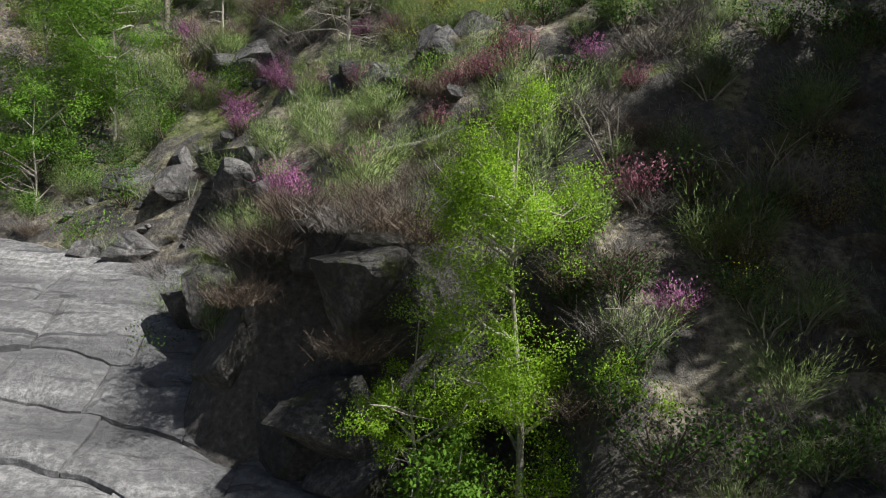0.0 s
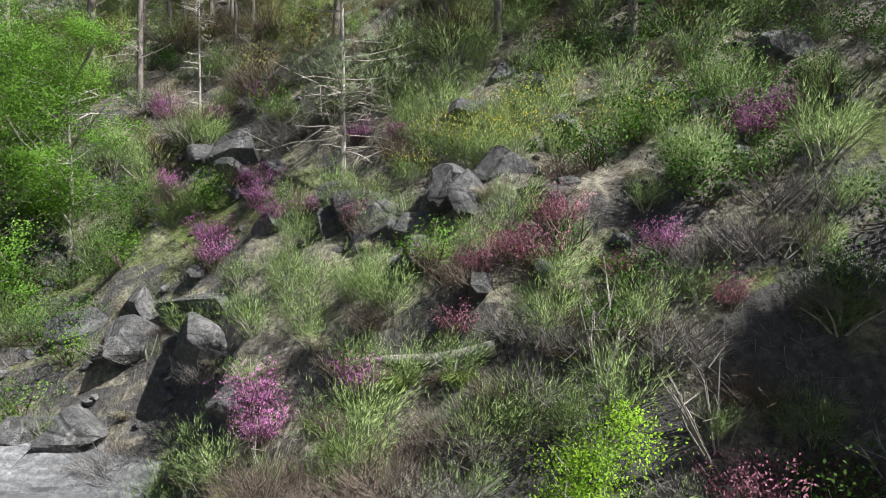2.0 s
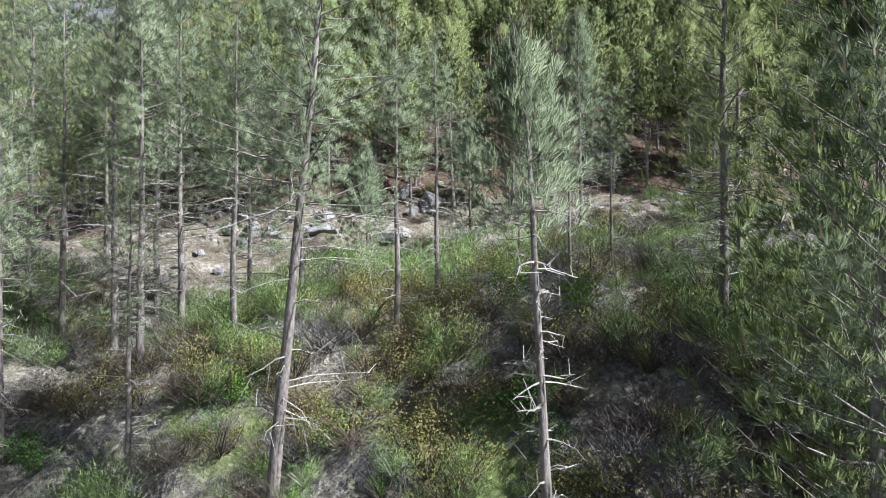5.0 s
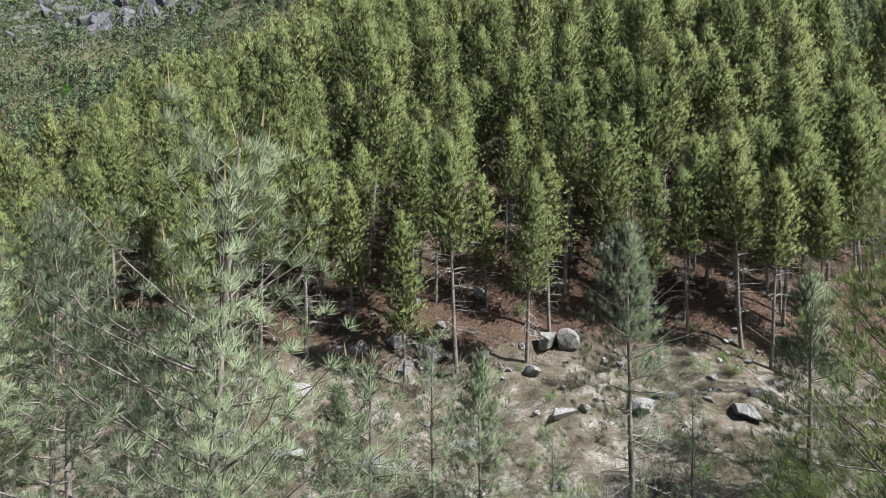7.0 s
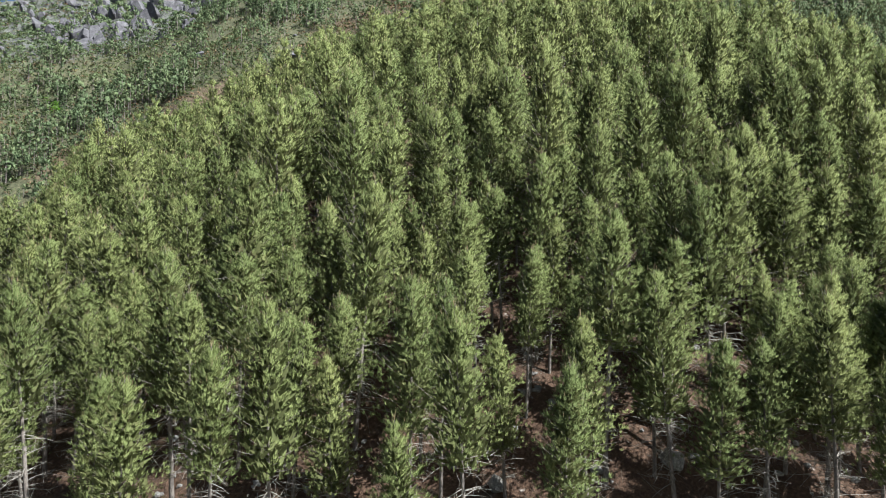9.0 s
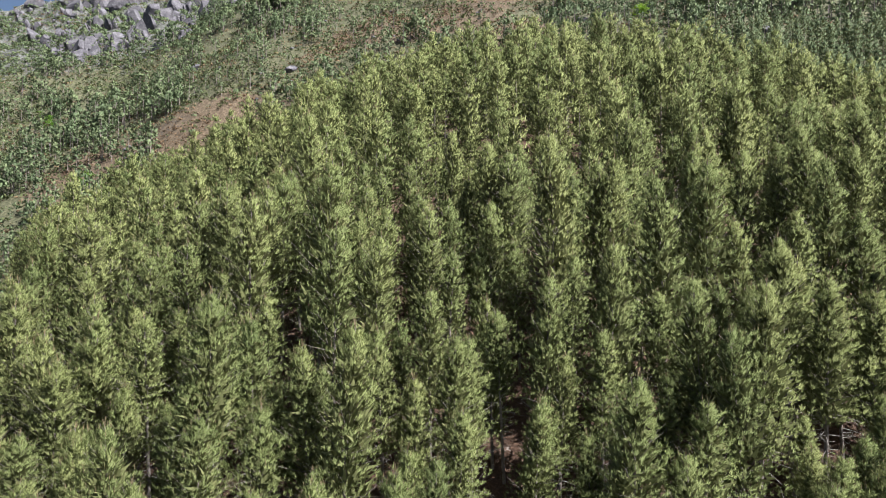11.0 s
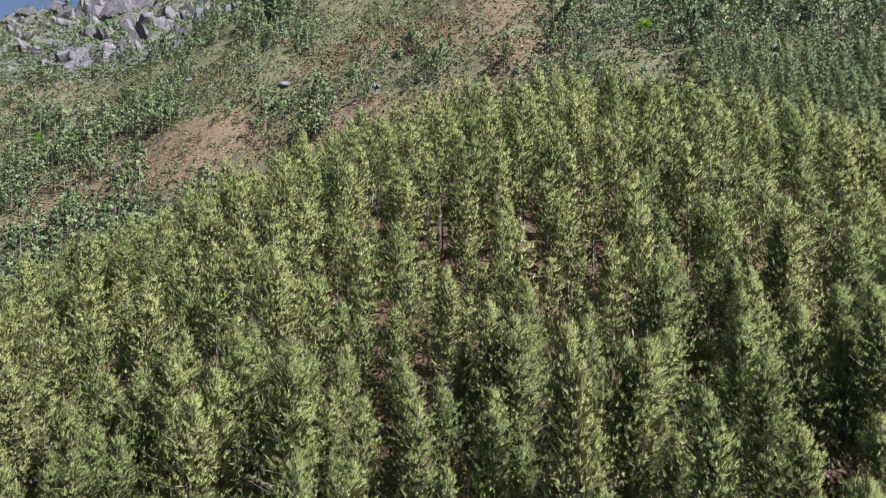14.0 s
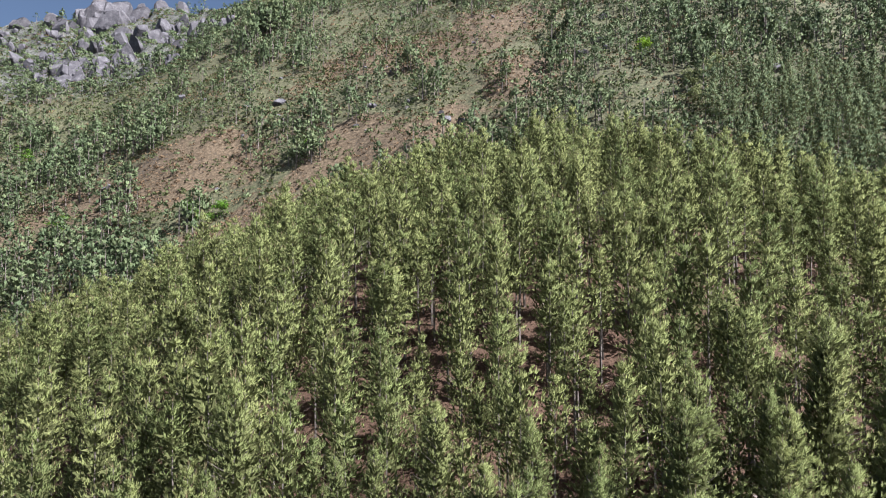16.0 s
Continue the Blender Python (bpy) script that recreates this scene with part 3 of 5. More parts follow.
def wood_pines():
    label = "young maritime pine with dense green crown and bare lower trunk"
    forms = [(12.4, 0.42, 2.05), (11.4, 0.38, 1.8), (13.4, 0.50, 2.15), (10.0, 0.30, 1.85), (12.8, 0.42, 2.25), (11.8, 0.52, 1.75)]
    near = [pine_thing(pine_data(40 + 9 * k, *form, 3.0, 1, 0.27, 0.045, dead=34, core=0, cone=(120, 11, 9, 0.14, 0.027)), NEEDLES, label) for k, form in enumerate(forms)]
    behind = [pine_thing(pine_data(140 + 9 * k, form[0], form[1] - 0.1, form[2] * 1.04, 3.0, 1, 0.27, 0.045, dead=10, core=0, cone=(108, 11, 7, 0.145, 0.036)), NEEDLES, label) for k, form in enumerate(forms)]

    def inside(x, y, rng):
        if y < 53.0 + 1.2 * math.sin(x * 0.4) - 1.8 * (x > 6) or (y < 56 and rng.random() < 0.12):
            return False
        if not (-5 - 0.8 * (y - 24) < x - 2 < 4 + 0.78 * (y - 25)):
            return False
        if math.hypot(x - 9.5, (y - 57) * 0.7) < 1.0:
            return False
        return rng.random() < 0.92 and all(math.hypot(x - a, y - b) > 1.5 for a, b in WOOD_EDGE)
    spots = [(a, b, 70.0 * i, 0.5) for i, (a, b) in enumerate(WOOD_EDGE)] + scatter(7, -45, 49, 52, 77, 2.4, inside)
    used = set()
    for i, (x, y, turn, r) in enumerate(spots):
        kinds = near if y < 63 else behind
        first = kinds[(i * 5 + int(r * 97)) % 6]
        m = place(x, y, turn, 0.72 + 0.42 * r, 0.05, 0.95 + 0.12 * ((i * 7) % 5) / 5, (3 * math.sin(i * 1.7), 3 * math.cos(i * 2.3)))
        if first.name in used:
            copy_thing(first, m)
        else:
            used.add(first.name)
            first.matrix_basis = m


def far_pines(name, label, seed, spots, sizes, needles_mat, detail):
    """Woods too many to count: trees of real geometry in two joined meshes."""
    protos = []
    for k in range(6):
        clump, tufts, needles, length, width = detail
        d = pine_data(seed + 11 * k, 11.8, 0.38, 1.98 + 0.14 * (k % 3), 1, 1, length, width, 0, 0, whorl=1.5, core=0, cone=(clump, tufts, needles, length, width))
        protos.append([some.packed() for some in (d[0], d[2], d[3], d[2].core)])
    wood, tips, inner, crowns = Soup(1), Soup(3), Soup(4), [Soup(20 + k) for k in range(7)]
    zs = height(np.array([p[0] for p in spots]), np.array([p[1] for p in spots]))
    for i, (x, y, turn, r) in enumerate(spots):
        s = sizes[0] + (sizes[1] - sizes[0]) * r
        a = radians(turn)
        rot = np.array([[math.cos(a), math.sin(a), 0], [-math.sin(a), math.cos(a), 0], [0, 0, 1]]) * s
        rot[2, 2] *= 0.9 + 0.25 * ((i * 37) % 11) / 11
        base = np.array([x, y, zs[i] - 0.1])
        for soup, (v, f, q) in zip((wood, crowns[(i * 3 + int(r * 50)) % 7], tips, inner), protos[(i + int(r * 31)) % 6]):
            soup.add(v @ rot + base, f, None if q is None else q @ rot / s)
    root = tagged(new(name), label, "pine wood", kind="stuff")
    part("trunk", wood, BARK, root)
    for leaf in crowns:
        part("crown", leaf, needles_mat, root)
    part("new_shoot", tips, SHOOTS, root)
    part("inner_branch", inner, CORE_SHADE, root)
    return root


# trees along the wood's lower edge
WOOD_EDGE = [(-13.6, 49.6), (-10.2, 50.4), (-7.8, 50.8), (-2.4, 49.4), (0.3, 49.6), (4.0, 50.0), (5.6, 52.3), (17.0, 50.2), (9.8, 53.4),
             (-5.6, 52.4), (-12.0, 53.0), (-16.0, 52.0), (13.5, 53.0), (20.5, 51.5), (23.5, 49.8), (2.2, 54.4), (-20.0, 51.0)]
wood_pines()
back = scatter(17, -78, 80, 77, 140, 2.7, lambda x, y, rng: rng.random() < 0.9 and x - 2 < 4 + 0.74 * (y - 38) and x - 2 > -4 - 0.74 * (y - 38))
far_pines("pine_wood", "dense green pine wood covering the upper spur", 300, back, (0.72, 1.14), NEEDLES, (54, 8, 4, 0.19, 0.075))
beyond = scatter(19, 40, 200, 134, 264, 3.9, lambda x, y, rng: 0.46 + 0.03 * math.sin(y * 0.1) < (x - 2) / (y - 40) < 0.86)
far_pines("pine_stand", "dense dark green pine stand on the slope behind", 340, beyond, (0.9, 1.25), NEEDLES_FAR, (30, 5, 5, 0.36, 0.16))


def mountain_spots():
    rng = np.random.default_rng(27)
    gx, gy = np.meshgrid(np.arange(-420, 420, 4.4), np.arange(165, 575, 4.4))
    x, y = (g.ravel() + rng.uniform(-2.4, 2.4, g.size) for g in (gx, gy))
    clump = fbm(x / 26, y / 26, 3, 77)
    thick = 0.40 + 0.7 * clump + 0.30 * ease(-20, 90, x) + 0.25 * ease(330, 260, y) * ease(-60, -120, x)
    thick = thick * (1 - 0.8 * heath_at(x, y)) * (1 - 0.75 * ease(-150, -190, x) * ease(425, 450, y))
    stand = ((x - 2) / (y - 40) > 0.46) & (y < 264)
    ok = (np.abs(x - 10) < 40 + 0.78 * (y - 30)) & (height(x, y) > 20) & (rng.random(len(x)) < np.clip(thick, 0.015, 0.9)) & ~stand
    spots = [(a, b, 0.0, np.clip(rng.random() * 0.7 + 0.35 * c, 0, 1)) for a, b, c in zip(x[ok], y[ok], clump[ok])]
    # darker groves of taller pines
    for _ in range(95):
        b = rng.uniform(235, 470)
        a = 10 + rng.uniform(-1, 1) * (25 + 0.66 * (b - 30))
        if heath_at(np.array([a]), np.array([b]))[0] > 0.5 and rng.random() < 0.75 or ((a - 2) / (b - 40) > 0.46 and b < 264):
            continue
        spots += [(rng.normal(a, 3.2), rng.normal(b, 3.2), 0.0, rng.uniform(0.45, 1.0)) for _ in range(rng.integers(4, 12))]
    # tall pines on the skyline shoulder
    return spots + [(rng.normal(-108, 12), rng.normal(440, 9), 0.0, rng.uniform(0.8, 1.3)) for _ in range(80)]


def mountain_pines(spots, seed=28):
    """Pines a few metres high on the far side, too many to count: a bare stem and an uneven crown of needle clumps."""
    rng = np.random.default_rng(seed)
    xyz = np.array([(x, y, 0) for x, y, _, _ in spots])
    xyz[:, 2] = height(xyz[:, 0], xyz[:, 1])
    tall = 5.4 + 10.0 * np.array([r for *_, r in spots]) ** 1.2
    root = tagged(new("mountain_pines"), "scattered pines on the far mountainside", "pine wood", kind="stuff")
    wood = Soup(1)
    for way in ((0.02, 0.0, 1.0), (0.0, 0.02, 1.0)):
        wood.blades(xyz - (0, 0, 0.3), np.tile(way, (len(xyz), 1)), tall, 0.045 * tall)
    part("trunk", wood, BARK, root)
    n, clumps, per = len(xyz), 13, 6
    wide = tall * rng.uniform(0.2, 0.36, n)
    low = rng.uniform(0.05, 0.45, n)
    u = low[:, None] + (1 - low[:, None]) * rng.uniform(0, 1, (n, clumps)) ** 0.9
    az = np.arange(clumps) * 2.4 + rng.normal(0, 0.6, u.shape)
    rel = (u - low[:, None]) / (1 - low[:, None])
    out = np.interp(rel, (0, 0.25, 0.6, 1.0), (0.75, 1.0, 0.7, 0.08)) * rng.uniform(0.4, 1.1, u.shape) * wide[:, None]
    flat = np.stack([np.cos(az), np.sin(az), 0 * az], -1)
    mid = flat * out[..., None] + (0, 0, 1) * (u * tall[:, None] * 0.95)[..., None]
    puff = unit(rng.normal(size=(n, clumps, per, 3)) + (0, 0, 0.35))
    reach = (tall * 0.075)[:, None, None, None]
    at = xyz[:, None, None] + mid[:, :, None] + puff * reach * 0.35
    way = puff * 0.7 + (0, 0, 0.6) + flat[:, :, None] * 0.3
    face = unit(flat[:, :, None] * 0.8 + puff * 0.5 + (0, 0, 0.4))
    kind = rng.integers(0, 7, n)
    for k in range(7):
        leaf, q = Soup(20 + k), kind == k
        big = np.repeat(tall[q], clumps * per)
        leaf.leaves(at[q].reshape(-1, 3), way[q].reshape(-1, 3), big * 0.095 * rng.uniform(0.7, 1.3, len(big)), big * 0.062, face[q].reshape(-1, 3))
        part("crown", leaf, NEEDLES_FAR, root)


mountain_pines(mountain_spots())


# ---- rocks ----
def rock_soup(seed, subdivisions=3, blocky=15, rough=0.035, upright=0.8):
    """A weathered granite block about 2 across: a ball cut flat on several sides."""
    rng = np.random.default_rng(seed)
    bm = bmesh.new()
    bmesh.ops.create_icosphere(bm, subdivisions=subdivisions, radius=1.0)
    v = np.array([p.co[:] for p in bm.verts])
    f = np.array([[p.index for p in q.verts] for q in bm.faces])
    bm.free()
    for k in range(blocky):
        n = unit(rng.normal(size=3) * (1, 1, upright))
        d = rng.uniform(0.38, 0.8)
        over = np.maximum(v @ n - d, 0)
        v = v - (over * 0.98)[:, None] * n
    w = np.zeros(len(v))
    for s, amount in ((1.7, 1.0), (4.1, 0.5), (9.0, 0.28)):
        a, b, c = rng.uniform(0, 6, 3)
        w += amount * np.sin(s * v[:, 0] + a + 1.3 * np.sin(s * v[:, 1] + c)) * np.sin(s * v[:, 1] + b) * np.cos(s * v[:, 2] + c)
    v = v * (1 + rough * w[:, None])
    soup = Soup(seed)
    soup.add(v, f)
    return soup


ROCKS = {}


def rock(x, y, size, mat, label, name="boulder", group="", turn=None, sink=0.35, z=None, kind=0, fine=3):
    key = (kind, mat.name, fine, name)
    if key not in ROCKS:
        ROCKS[key] = rock_soup(500 + kind * 7, fine, *((15, 0.04, 0.55) if name == "crag" else ())).mesh(name, mat)
    ob = new(name, ROCKS[key])
    sx, sy, sz = size
    base = ground_z(x, y) if z is None else z
    ob.matrix_basis = pose(x, y, base + sz * (1 - 2 * sink) * 0.8, 0, 0, (kind * 67 + x * 40) % 360 if turn is None else turn) @ Matrix.Diagonal((sx, sy, sz, 1))
    return tagged(ob, label, "rock" if name != "boulder" else "boulder", group)


# the ravine's ledges and blocks
LEDGES = [(-5.6, 16.0, 1.3, 0.9, 0.85), (-6.6, 21.3, 1.3, 0.9, 0.6), (-0.7, 13.7, 0.9, 0.6, 0.55), (-2.4, 16.3, 0.9, 0.6, 0.5), (-2.7, 16.9, 0.7, 0.6, 0.5),
          (-6.4, 20.6, 1.0, 0.8, 0.5), (1.7, 17.1, 0.7, 0.5, 0.4), (1.2, 17.9, 0.6, 0.5, 0.4), (-8.7, 23.5, 0.9, 0.7, 0.5), 
          (6.8, 16.1, 0.8, 0.6, 0.5), (4.6, 15.5, 0.9, 0.6, 0.3), (-7.4, 17.2, 0.9, 0.6, 0.5), (-7.8, 15.6, 1.1, 0.8, 0.6)]
for i, (x, y, a, b, c) in enumerate(LEDGES):
    rock(x, y, (a, b, c), ROCK, "grey weathered granite block among heather on the slope", "boulder", "blocks on the ravine side", kind=i % 5, fine=4, sink=0.48)
CLIFF = [(-2.9, 10.5, 1.5, 1.0, 1.3, -2.9), (-1.2, 10.0, 1.6, 1.2, 1.3, -0.9), (-1.0, 9.4, 1.7, 1.0, 0.9, -3.6), (0.6, 9.9, 1.5, 1.2, 1.5, -2.0), (-4.1, 11.6, 1.2, 1.0, 1.1, -2.4),
         (-2.6, 9.2, 1.3, 0.9, 0.7, -4.4), (2.0, 8.9, 1.3, 1.0, 1.3, -3.2), (-0.2, 8.5, 1.3, 0.8, 0.6, -4.8), (3.4, 7.4, 1.2, 0.9, 1.0, -3.9), (-5.2, 13.0, 1.2, 0.9, 0.7, -1.3),
         (1.4, 7.6, 1.1, 0.8, 0.6, -4.7), (4.8, 6.8, 1.3, 1.1, 1.2, -3.4), (-2.0, 10.6, 1.7, 1.0, 0.7, 0.2), (-3.2, 11.2, 1.3, 1.0, 0.8, -0.4), (-3.7, 10.9, 1.2, 1.0, 1.2, -2.2), (-2.0, 9.6, 1.3, 0.8, 0.9, -2.6), (-4.6, 12.2, 1.1, 0.9, 0.8, -0.8)]
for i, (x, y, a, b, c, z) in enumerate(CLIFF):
    rock(x, y, (a, b, c), ROCK_DARK, "dark granite cliff block, greenish in streaks, over the stream bed", "cliff_rock", "cliff blocks", z=z, sink=0.5, kind=5 + i % 4, fine=4, turn=20 * (i % 3) - 20)
rock(3.4, 6.4, (0.9, 0.7, 0.6), ROCK, "pale granite block at the foot of the bank", "boulder", z=-3.2, kind=2)

# rocks of the clearing and the wood's edge
CLEARING = [(-10.8, 44.7, 1.0, 0.8, 0.6), (-12.3, 45.5, 1.2, 0.9, 0.8), (-9.4, 43.5, 1.1, 0.8, 0.7), (-10.9, 43.0, 0.9, 0.7, 0.6), (-7.4, 47.5, 1.1, 0.8, 0.5), (-9.4, 47.0, 0.6, 0.5, 0.3),
            (-1.1, 50.9, 1.2, 1.0, 1.0), (-2.4, 50.3, 0.9, 0.7, 0.6), (5.3, 51.4, 1.5, 1.1, 0.9), (6.3, 51.2, 0.9, 0.8, 0.9), (4.0, 48.8, 0.7, 0.5, 0.4), (-5.0, 51.1, 0.8, 0.7, 0.7),
            (-3.0, 51.7, 1.0, 0.8, 0.9), (1.8, 50.4, 0.7, 0.6, 0.5), (8.1, 44.2, 1.3, 0.9, 0.5), (1.8, 54.9, 0.7, 0.6, 0.6)]
CLEARING_MORE = [(-2.2, 54.2, 0.8, 0.6, 0.6), (-13.4, 50.5, 0.9, 0.7, 0.7), (-12.3, 49.9, 0.8, 0.6, 0.6), (10.5, 55.5, 0.9, 0.8, 0.7), (10.0, 57.5, 0.8, 0.8, 0.7), (-17.0, 56.0, 1.1, 0.8, 0.7),
                 (12.0, 43.0, 1.6, 1.0, 0.5), (4.6, 43.5, 1.2, 0.8, 0.4), (-3.0, 41.0, 1.6, 0.9, 0.4), (0.6, 42.6, 1.0, 0.8, 0.4), (-6.4, 41.5, 1.3, 0.9, 0.4), (15.0, 46.5, 0.9, 0.7, 0.4)]
for i, (x, y, a, b, c) in enumerate(CLEARING + CLEARING_MORE):
    rock(x, y, (a * 0.9, b * 0.9, c * 0.9), ROCK_STONE, "pale granite boulder lying below the pine trunks", "boulder", "boulders of the clearing", kind=i % 5)

# a bare stony trail across the slope
for i, (x, y) in enumerate([(2.4, 16.6), (2.75, 16.45), (3.1, 16.25), (3.4, 15.95), (3.75, 15.65), (4.1, 15.45), (4.5, 15.3), (-0.5, 16.8), (0.3, 16.6), (-0.1, 16.9)]):
    rock(x, y, (0.42, 0.26, 0.12), ROCK_STONE, "flat pale stone of a bare trail across the slope", "trail_stone", "stones of the trail", turn=-25 + 17 * (i % 3), sink=0.35, kind=i % 5)

LEDGE_ROWS = [(-1.4, 15.3, 1.1, 0.7, 0.6), (-0.6, 14.6, 1.0, 0.6, 0.6), (0.2, 14.4, 1.1, 0.6, 0.55), (-2.2, 16.2, 0.9, 0.6, 0.6), (-7.0, 16.6, 1.3, 0.8, 0.7), (-8.6, 17.4, 1.1, 0.7, 0.6),
              (-8.8, 15.8, 1.2, 0.9, 0.7), (-6.6, 21.5, 1.2, 0.7, 0.5), (-7.9, 21.9, 1.1, 0.7, 0.5), (-4.4, 17.3, 0.8, 0.6, 0.5),
              (2.2, 15.9, 1.0, 0.6, 0.5), (4.7, 15.0, 1.1, 0.7, 0.5), (-3.8, 13.2, 0.9, 0.6, 0.5), (1.4, 13.6, 0.9, 0.5, 0.4), (-5.0, 19.6, 1.1, 0.7, 0.5), (-3.0, 20.6, 1.0, 0.6, 0.5), (0.4, 17.0, 1.0, 0.6, 0.5)]
LEDGE_ROWS += [(-1.3, 15.5, 1.2, 0.6, 0.7), (-0.2, 14.9, 1.3, 0.6, 0.7), (0.9, 14.6, 1.1, 0.6, 0.6), (-2.6, 16.5, 1.2, 0.7, 0.7), (-5.6, 16.6, 1.4, 0.9, 0.9), (-6.7, 21.6, 1.3, 0.8, 0.8)]
for i, (x, y, a, b, c) in enumerate(LEDGE_ROWS):
    rock(x, y, (a, b, c), ROCK, "cracked grey granite ledge set in the slope", "boulder", "blocks on the ravine side", kind=(i * 3) % 5, fine=4, sink=0.72)


def rubble(name, label, seed, mat, count, region, size, mask):
    """Broken stones past counting, lying on the ground."""
    rng = np.random.default_rng(seed)
    protos = [rock_soup(800 + k, 2).packed()[:2] for k in range(5)]
    x, y = rng.uniform(region[0], region[1], count), rng.uniform(region[2], region[3], count)
    ok = mask(x, y) & (fbm(x / 2, y / 2, 2, seed) > -0.1)
    x, y = x[ok], y[ok]
    z = height(x, y)
    soup = Soup(seed)
    for i in range(len(x)):
        s = rng.uniform(*size) * rng.uniform(0.5, 1.0)
        a = rng.uniform(0, 6.28)
        rot = np.array([[math.cos(a), math.sin(a), 0], [-math.sin(a), math.cos(a), 0], [0, 0, 1]]) * (s * np.array([[1.2], [0.9], [1.0]])) * (1, 1, 0.7)
        v, f = protos[i % 5]
        soup.add(v @ rot + (x[i], y[i], z[i] + 0.15 * s), f)
    part("stones", soup, mat, tagged(new(name), label, "stones", kind="stuff"))


rubble("slope_stones", "broken grey stones between the bushes", 61, ROCK, 420, (-11, 7, 11, 24), (0.12, 0.42), lambda x, y: (x > -4 - 0.5 * (y - 9)) | (y > 15.3))
rubble("clearing_stones", "pale loose stones on the clearing and wood floor", 62, ROCK_STONE, 700, (-20, 22, 37, 62), (0.1, 0.45), lambda x, y: y > 36)


def slab_field():
    """Water-worn granite in jointed, stepped blocks beside the stream."""
    rng = np.random.default_rng(3)
    root = tagged(new("rock_slab"), "smooth pale water-worn granite slabs with dark joints", "rock slab", kind="structure")
    y = 5.6
    row = 0
    while y < 15.5:
        deep = rng.uniform(0.7, 1.5)
        x = -15.0 + rng.uniform(0, 1)
        step = rng.uniform(0.0, 0.16)
        while x < -1.9 - 0.34 * (y - 6):
            wide = rng.uniform(1.0, 3.4)
            nx, ny = 12, 8
            gx, gy = np.meshgrid(np.linspace(0, 1, nx), np.linspace(0, 1, ny))
            inset = 0.014
            lip = np.minimum(np.minimum(gx, 1 - gx) * wide, np.minimum(gy, 1 - gy) * deep)
            px, py = x + inset + gx * (wide - 2 * inset), y + inset + gy * (deep - 2 * inset)
            wob = 0.10 * fbm(px * 0.9, py * 0.9, 2, 61)
            wy = py + 0.22 * np.sin(px * 0.7) + wob - 0.16 * (px + 8)
            wx = px + 0.12 * np.sin(py * 1.3)
            top = -4.95 + 0.56 * (wy - 7) - 0.05 * (wx + 7) + step + rng.uniform(0, 0.1) + 0.05 * fbm(px * 1.6, py * 3.2, 3, 51)
            top = np.clip(top, -5.4, 0.6) + 0.05 * (gy - 0.5) * rng.normal() - 0.06 * np.exp(-lip / 0.05)
            v = np.stack([wx, wy, top], -1).reshape(-1, 3)
            i = (np.arange(ny - 1)[:, None] * nx + np.arange(nx - 1)).ravel()
            f = np.concatenate([np.stack([i, i + 1, i + nx + 1], 1), np.stack([i, i + nx + 1, i + nx], 1)])
            rim = np.r_[np.arange(nx), nx * np.arange(1, ny) + nx - 1, (ny - 1) * nx + np.arange(nx - 2, -1, -1), nx * np.arange(ny - 2, 0, -1)]
            low = v[rim] - (0, 0, 0.9)
            n0, m = len(v), len(rim)
            a = np.arange(m)
            b = (a + 1) % m
            f = np.concatenate([f, np.stack([rim[a], n0 + a, n0 + b], 1), np.stack([rim[a], n0 + b, rim[b]], 1)])
            s = Soup(row)
            s.add(np.concatenate([v, low]), f)
            part("stone", s, ROCK_PALE, root)
            x += wide
        y += deep
        row += 1


slab_field()


# ---- shrubs ----
def fan(rng, n, spread, rise=0.9):
    az = rng.uniform(0, 2 * np.pi, n)
    r = spread * np.sqrt(rng.random(n))
    return unit(np.column_stack([r * np.cos(az), r * np.sin(az), np.full(n, rise)]))


def broom_parts(seed, plumes=30, whips=58):
    """A rounded bush of upright plumes of fine green whips on a few woody stems."""
    rng = np.random.default_rng(seed)
    s, w = Soup(seed), Soup(seed + 1)
    d = fan(rng, plumes, 1.25, 0.75)
    ln = rng.uniform(0.55, 1.0, plumes)
    start = np.column_stack([rng.normal(0, 0.1, (plumes, 2)), np.zeros(plumes)])
    k = np.repeat(np.arange(plumes), whips)
    n = len(k)
    u = rng.uniform(0.25, 0.95, n) ** 0.8
    bend = unit(d + (0, 0, 0.5))
    side = unit(rng.normal(size=(n, 3)))
    at = start[k] + (d[k] * (1 - u[:, None]) + bend[k] * u[:, None]) * (ln[k] * u)[:, None] + side * (0.06 + 0.09 * u)[:, None]
    s.blades(at, unit(bend[k] + side * 0.7 + rng.normal(0, 0.25, (n, 3))), rng.uniform(0.05, 0.13, n), 0.009, unit(side * 0.7 + d[k] * 0.5 + (0, 0, 0.45)))
    s.blades(start, d, ln * 0.6, 0.009, unit(d + (0, 0, 0.3)))
    for k in range(7):
        q = d[k] * 0.5
        w.tube([(0, 0, -0.1), q * 0.5 + rng.normal(0, 0.03, 3), q], (0.018, 0.012, 0.005), 4)
    return [("stem", s, BROOM, ""), ("branch", w, BARK_PALE, "")]


